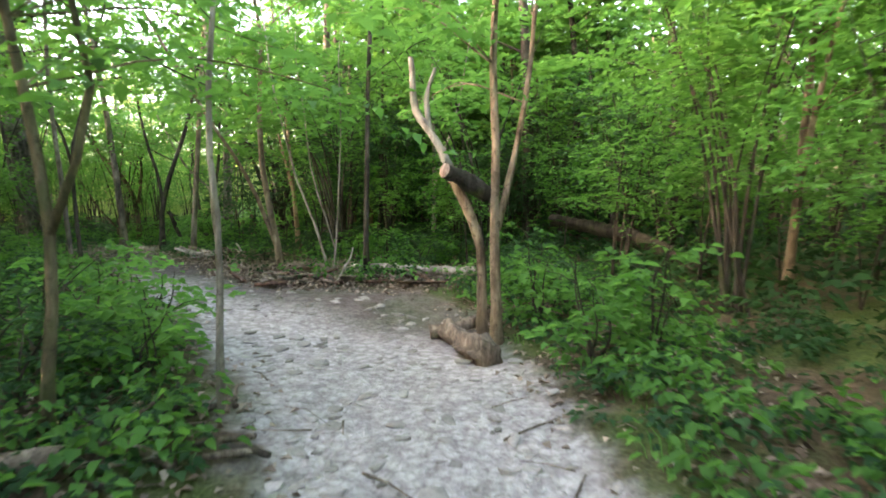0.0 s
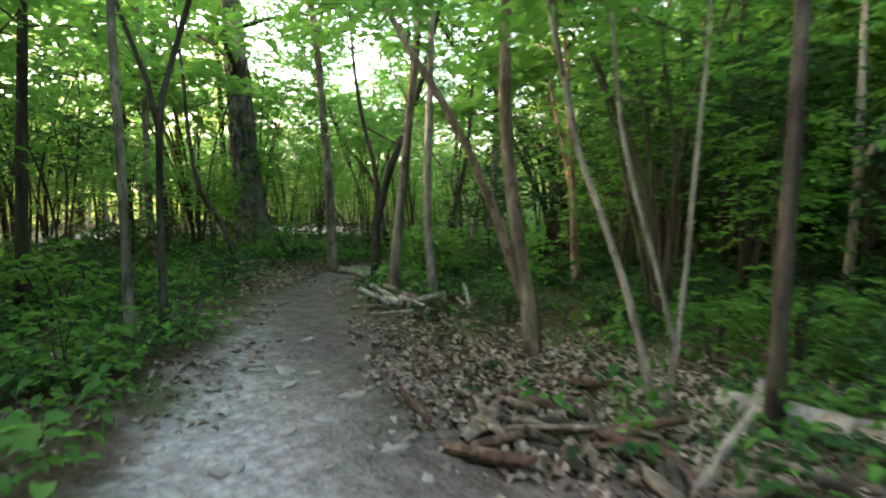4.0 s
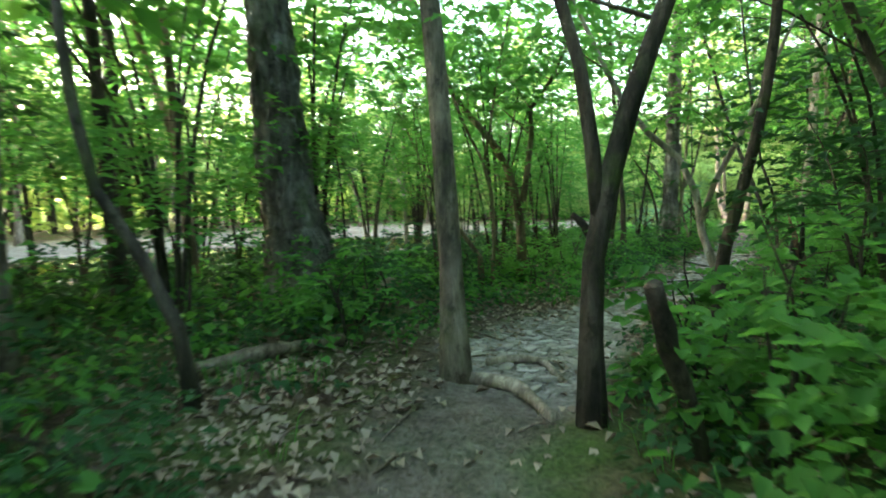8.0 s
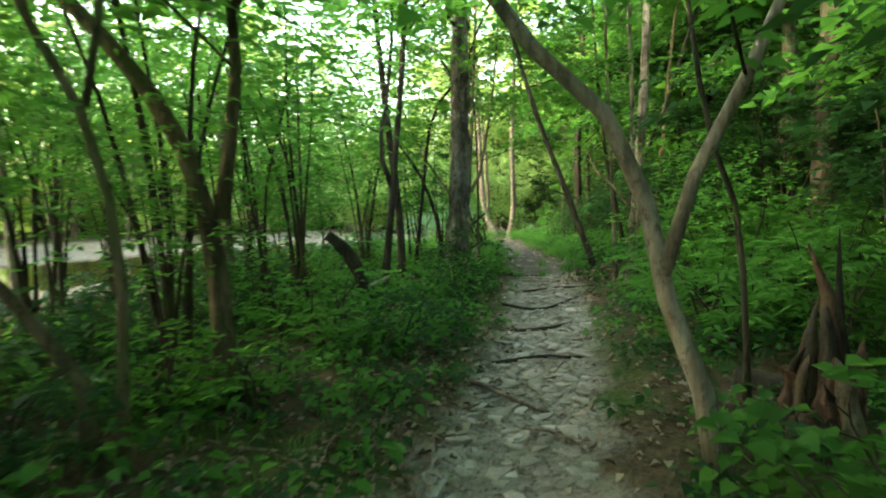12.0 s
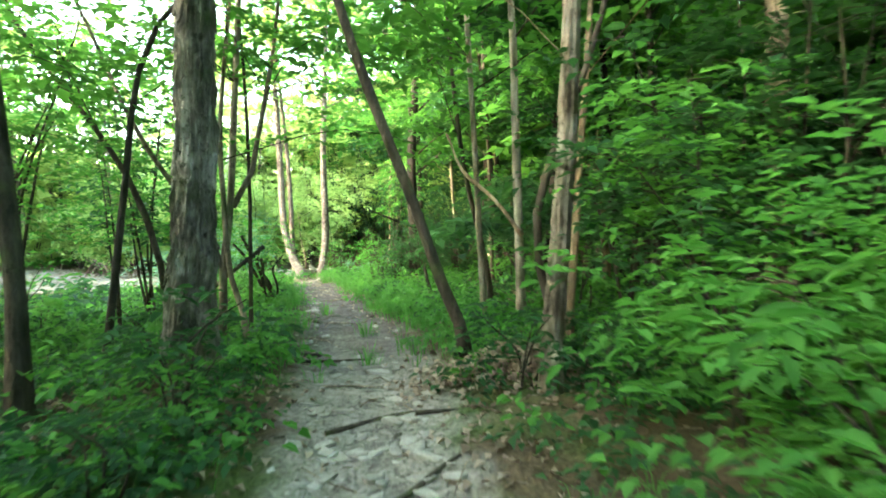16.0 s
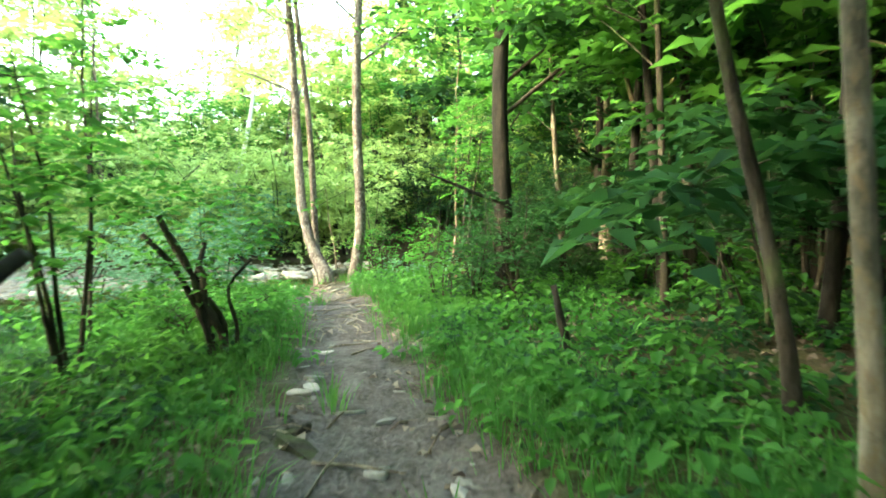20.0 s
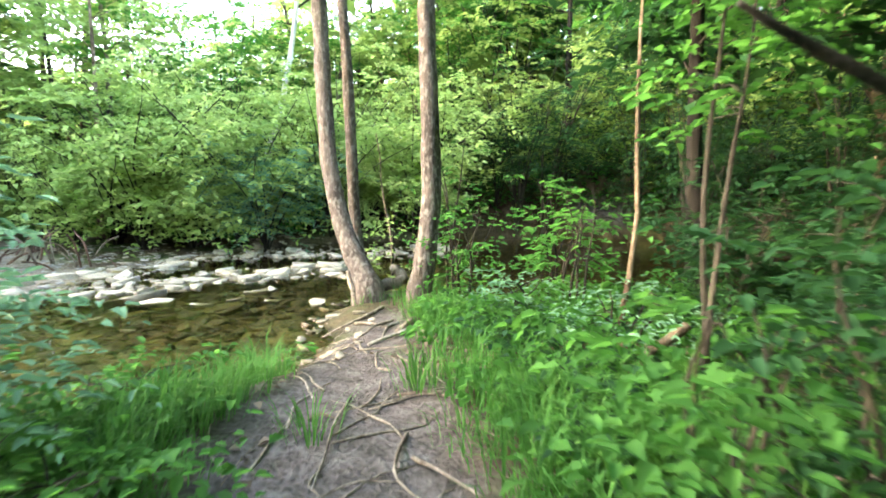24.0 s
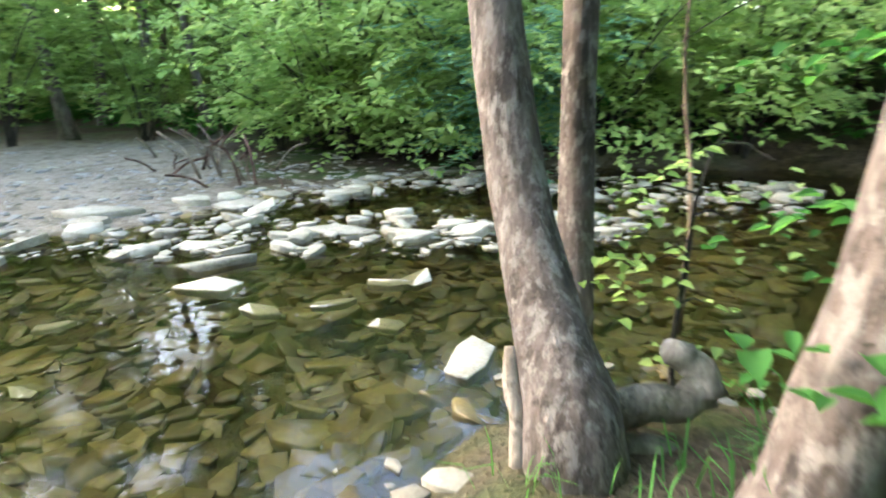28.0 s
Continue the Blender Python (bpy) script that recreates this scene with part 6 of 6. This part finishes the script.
twig_rng = np.random.default_rng(88)
twig_spots = cover_spots(420, (-13, 2, 0, 38), twig_rng, lambda x, y: smooth(-0.9, 0.1, trail_gap(x, y)) * smooth(2.5, 0.8, trail_gap(x, y)) * (shore_gap(x, y) > 0.3))
strewn = Bag()
for p in twig_spots:
    a, ln = twig_rng.uniform(0, 6.28), twig_rng.uniform(0.12, 0.6)
    d = np.array([math.cos(a), math.sin(a), 0]) * ln
    line = np.array([p, p + d * 0.5 + (0, 0, twig_rng.uniform(0.01, 0.04)), p + d])
    line[2, 2] = float(land(line[2, 0], line[2, 1])) + 0.01
    strewn.take(*tube(line + (0, 0, 0.008), np.array([1, 0.8, 0.5]) * twig_rng.uniform(0.004, 0.013), 4, 0, None, False))
tagged(part("twigs", strewn.mesh("twigs"), DEADWOOD), "dry brown twigs strewn along the path", "twigs", kind="stuff")

# mound of dead leaves by the shaggy tree
mrng = np.random.default_rng(90)
mx, my = np.array([-8.05, 26.95])
mound = np.stack([mx + mrng.normal(0, 0.42, 1500), my + mrng.normal(0, 0.22, 1500), np.zeros(1500)], -1)
mound[:, 2] = land(mound[:, 0], mound[:, 1]) + 0.02 + 0.22 * np.exp(-(((mound[:, 0] - mx) / 0.5) ** 2 + ((mound[:, 1] - my) / 0.3) ** 2)) * mrng.uniform(0.5, 1, 1500)
v, q = leaves(mound, 0.085, mrng, 0.5, slim=0.6, fold=0.45)
tagged(part("leaf_heap", flat_mesh("leaf_heap", v, q, shade=False), DRY), "heap of dry brown leaves beside the path", "leaf litter", kind="stuff")


# ---- plants that stand close to the path ----
def near_plant(label, category, x, y, height, stems, spread, leaf, leaf_size, per, n, seed, slim=0.55, low=0.25, spray_len=0.3):
    return bush(label, category, height, stems, spread, leaf, leaf_size, per, n, np.random.default_rng(seed), x, y, slim, low, spray_len, True, True)


MAPLE = "low bush with large light green lobed leaves"
near_plant(MAPLE, "bush", -7.0, 15.3, 0.95, 5, 0.4, LEAF, 0.12, 6, 45, 401, 0.8)
near_plant(MAPLE, "bush", -6.5, 14.5, 1.2, 5, 0.5, LEAF, 0.095, 9, 60, 402, 0.7)
near_plant(MAPLE, "bush", -5.9, 13.9, 1.0, 4, 0.5, LEAF, 0.09, 9, 50, 403, 0.7)
near_plant("small plant with rounded bright green leaves", "bush", -7.75, 18.3, 0.65, 5, 0.4, LEAF, 0.1, 5, 50, 404, 0.9)
near_plant("small plant with rounded bright green leaves", "bush", -7.3, 19.0, 0.6, 5, 0.45, LEAF, 0.1, 5, 50, 405, 0.9)
for i, (x, y) in enumerate(((-7.3, 22.6), (-6.5, 23.2), (-7.1, 23.9), (-6.2, 24.4), (-7.2, 24.9), (-6.4, 25.4), (-5.5, 24.0), (-5.4, 25.6), (-5.6, 22.6), (-6.6, 21.8))):
    near_plant("ferny bright green bush beside the path", "bush", x, y, 0.9 + 0.05 * i, 5, 0.6, LEAF, 0.12, 10, 75, 410 + i, 0.4, 0.2, 0.45)
for i, (x, y) in enumerate(((-11.75, 33.6), (-12.2, 34.1), (-12.5, 33.4), (-11.9, 34.6), (-12.6, 35.4), (-13.0, 33.7), (-12.0, 32.9))):
    near_plant("fresh bright green weeds in the grass", "weed", x, y, 0.42, 6, 0.4, LEAF, 0.07, 9, 60, 460 + i, 0.55, 0.2)
WILLOW = "young willow bush with narrow blue-green leaves"
near_plant(WILLOW, "willow", -12.55, 34.85, 1.35, 6, 0.42, LEAF_WILLOW, 0.085, 10, 95, 430, 0.34, 0.3, 0.4)
near_plant(WILLOW, "willow", -13.05, 34.5, 1.25, 6, 0.55, LEAF_WILLOW, 0.085, 10, 100, 431, 0.34, 0.3, 0.4)
near_plant(WILLOW, "willow", -13.6, 34.0, 1.2, 7, 0.6, LEAF_WILLOW, 0.09, 12, 90, 432, 0.28, 0.3, 0.4)
near_plant(WILLOW, "willow", -16.2, 45.5, 2.5, 10, 1.6, LEAF_WILLOW, 0.12, 14, 320, 433, 0.25, 0.25, 0.7)
# several of these bushes have shade put into their leaf colour
VINE = "leafy bush with broad fresh green pointed leaves, some darkened as in shade"
near_plant(VINE, "bush", -9.62, 35.0, 0.85, 6, 0.32, LEAF, 0.085, 7, 60, 440, 0.52, 0.3)
near_plant(VINE, "bush", -9.2, 34.8, 1.1, 6, 0.4, LEAF_SHADED, 0.085, 7, 95, 452, 0.52, 0.2)
near_plant("slender young tree hung with broad green leaves", "sapling", -9.3, 36.5, 3.4, 2, 0.6, LEAF, 0.09, 8, 110, 454, 0.55, 0.55)
near_plant("slender young tree hung with broad green leaves", "sapling", -12.7, 30.5, 3.3, 4, 0.7, LEAF_SHADED, 0.12, 8, 120, 455, 0.55, 0.38)
near_plant("slender young tree hung with broad green leaves", "sapling", -12.4, 31.8, 3.0, 4, 0.6, LEAF, 0.11, 8, 100, 456, 0.55, 0.45)
near_plant(VINE, "bush", -8.75, 34.4, 1.5, 6, 0.5, LEAF_SHADED, 0.085, 8, 90, 453, 0.6, 0.2)
near_plant(VINE, "bush", -8.7, 36.0, 1.2, 6, 0.5, LEAF_SHADED, 0.07, 9, 140, 441, 0.6, 0.15)
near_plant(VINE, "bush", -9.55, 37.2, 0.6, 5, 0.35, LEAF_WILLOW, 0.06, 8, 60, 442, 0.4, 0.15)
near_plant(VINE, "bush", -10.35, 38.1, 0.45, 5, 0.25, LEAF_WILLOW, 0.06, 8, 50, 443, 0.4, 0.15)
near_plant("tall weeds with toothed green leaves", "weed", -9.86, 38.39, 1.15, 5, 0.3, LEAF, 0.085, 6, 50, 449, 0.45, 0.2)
near_plant(VINE, "bush", -8.6, 38.2, 1.4, 7, 0.7, LEAF_SHADED, 0.085, 10, 150, 444, 0.5, 0.15)
near_plant(VINE, "bush", -7.7, 37.0, 2.2, 7, 0.7, LEAF_SHADED, 0.085, 10, 150, 445, 0.5, 0.15)
near_plant("young shoots with broad oval leaves round the tree foot", "bush", -10.95, 39.1, 1.1, 6, 0.35, LEAF, 0.075, 6, 60, 446, 0.6, 0.2)
near_plant("young shoots with broad oval leaves round the tree foot", "bush", -11.15, 39.6, 1.9, 4, 0.25, LEAF, 0.06, 6, 60, 447, 0.6, 0.3)
near_plant("young shoots with broad oval leaves round the tree foot", "bush", -12.05, 40.4, 1.5, 1, 0.2, LEAF_SUNNY, 0.06, 5, 26, 448, 0.7, 0.2)
near_plant(WILLOW, "willow", -13.3, 35.0, 1.6, 6, 0.5, LEAF_WILLOW, 0.08, 8, 60, 450, 0.4, 0.4, 0.4)
near_plant("tall weeds with toothed green leaves", "weed", -10.0, 38.9, 1.3, 7, 0.35, LEAF, 0.09, 6, 60, 451, 0.5, 0.3)


# seedlings and sticks beside the start
SEED = "knee-high seedling with large bluish-green leaves"
for i, (x, y) in enumerate(((-2.37, 4.43), (-2.78, 5.42), (-3.52, 5.63), (-3.86, 6.70), (1.43, 4.88), (2.02, 5.11), (1.18, 6.76))):
    near_plant(SEED, "seedling", x, y, 0.75 + 0.06 * i, 4, 0.3, LEAF, 0.11, 5, 34, 460 + i, 0.75, 0.3)
# grass tufts in the trodden path
tufts = [(-9.55, 29.73), (-9.44, 28.23), (-10.32, 31.38), (-11.41, 35.74), (-10.97, 36.37)]
for i, (x, y) in enumerate(tufts):
    g = np.random.default_rng(480 + i)
    base = np.array([x, y, float(land(x, y))])
    bag = Bag()
    for _ in range(46):
        a, h = g.uniform(0, 6.28), g.uniform(0.1, 0.26)
        d, w = np.array([math.cos(a), math.sin(a), 0]), np.array([-math.sin(a), math.cos(a), 0]) * 0.004
        foot = base + d * g.uniform(0, 0.16)
        mid, tip = foot + d * h * 0.2 + (0, 0, h * 0.6), foot + d * h * 0.55 + (0, 0, h)
        bag.take([foot - w, foot + w, mid + w, mid - w, tip + w * 0.2, tip - w * 0.2], [(0, 1, 2, 3), (3, 2, 4, 5)])
    tagged(part("grass_tuft", bag.mesh("grass_tuft"), GRASS), "small green grass tuft in the worn path", "grass", "tufts in the path", "stuff")
# brushwood and roots hanging from the cut bank across the creek
krng = np.random.default_rng(490)
for i in range(26):
    x, y = np.array([-19.40, 42.44]) + krng.normal(0, (0.7, 0.35))
    a = krng.uniform(0, 6.28)
    top = (x + 0.5 * math.cos(a), y + 0.5 * math.sin(a), float(land(x, y)) + krng.uniform(0.15, 0.7))
    log("reddish-brown dead stem in a tangle on the bank", (REDWOOD, DEADWOOD)[i % 2], krng.uniform(0.012, 0.028), on_land(x, y), (x + 0.2 * math.cos(a), y + 0.2 * math.sin(a), top[2] * 0.7), top, name="stick", category="stick", sides=5)
# dark broken soil along the worn path
drng = np.random.default_rng(495)
for x, y, s in ((-10.48, 30.93, 0.35), (-10.14, 28.82, 0.4), (-10.09, 29.71, 0.25), (-10.35, 30.68, 0.45), (-10.17, 31.27, 0.22), (-10.54, 30.88, 0.3), (-10.56, 31.97, 0.25)):
    me = slab_mesh("rock", drng, 0.2)
    me.materials.append(STONE if s < 0.3 else BARK["dark"])
    ob = tagged(new("rock", me), "dark earthy rock on the worn path's edge", "rock", "rocks on the path")
    ob.matrix_basis = pose(x, y, float(land(x, y)) - 0.01, drng.normal(0, 10), drng.normal(0, 10), drng.uniform(0, 360)) @ Matrix.Diagonal((s, s * 0.6, s * 0.45, 1))

# heap of dark brushwood beside the first steps
hrng = np.random.default_rng(500)
for i in range(22):
    x, y = np.array([-1.64, 3.22]) + hrng.normal(0, (0.3, 0.28))
    a = hrng.uniform(0, 6.28)
    log("dark dry stick in a heap of brushwood", (DEADWOOD, BARK["dark"])[i % 2], hrng.uniform(0.01, 0.03), on_land(x, y, hrng.uniform(0.01, 0.12)), on_land(x + 0.35 * math.cos(a), y + 0.35 * math.sin(a), hrng.uniform(0.02, 0.2)), name="stick", category="stick", sides=6)

# thin pale roots netting the bare soil between the last trees
nrng = np.random.default_rng(510)
for i in range(46):
    y = nrng.uniform(33.2, 38.2)
    x = float(np.interp(y, TRAIL[:, 1], TRAIL[:, 0])) + nrng.uniform(-0.4, 0.4)
    a = nrng.uniform(0.3, 2.8)
    line, p = [], np.array([x, y])
    for _ in range(5):
        line.append((float(p[0]), float(p[1])))
        a += nrng.normal(0, 0.45)
        p = p + 0.17 * np.array([math.cos(a), math.sin(a)])
    root(PALE_ROOT, ROOT, nrng.uniform(0.005, 0.011), line, 0.008)

crng = np.random.default_rng(530)
CLODS = [slab_mesh("clod", crng, 0.3) for _ in range(6)]
for i in range(54):
    y = crng.uniform(24.5, 32.5)
    mid, half = float(np.interp(y, TRAIL[:, 1], TRAIL[:, 0])), float(np.interp(y, TRAIL[:, 1], TRAIL[:, 2]))
    x = mid + (-half * crng.uniform(0.75, 1.25) if i % 4 else half * crng.uniform(0.3, 1.0))
    ob = tagged(new("clod", CLODS[i % 6]), "dark crumbling clod of earth on the path's edge", "clod", "clods along the path")
    if not CLODS[i % 6].materials:
        CLODS[i % 6].materials.append((BARK["dark"], DEADWOOD, STONE)[i % 3])
    k = crng.uniform(0.06, 0.26)
    ob.matrix_basis = pose(x, y, float(land(x, y)) - 0.2 * k, crng.normal(0, 14), crng.normal(0, 14), crng.uniform(0, 360)) @ Matrix.Diagonal((k, k * crng.uniform(0.5, 0.9), k * crng.uniform(0.4, 0.8), 1))
LEDGE = "dark root lying across the path like a ledge"
for pts in ([(-9.85, 24.75), (-9.3, 24.85), (-8.7, 25.35)], [(-9.6, 25.9), (-9.1, 26.15), (-8.65, 26.1)], [(-9.5, 21.9), (-9.0, 22.15), (-8.6, 22.05)], [(-9.5, 23.3), (-9.05, 23.5), (-8.75, 23.9)], [(-10.3, 28.3), (-9.9, 28.5), (-9.4, 28.45)]):
    root(LEDGE, BARK["dark"], 0.024, pts, 0.015, 0.6)
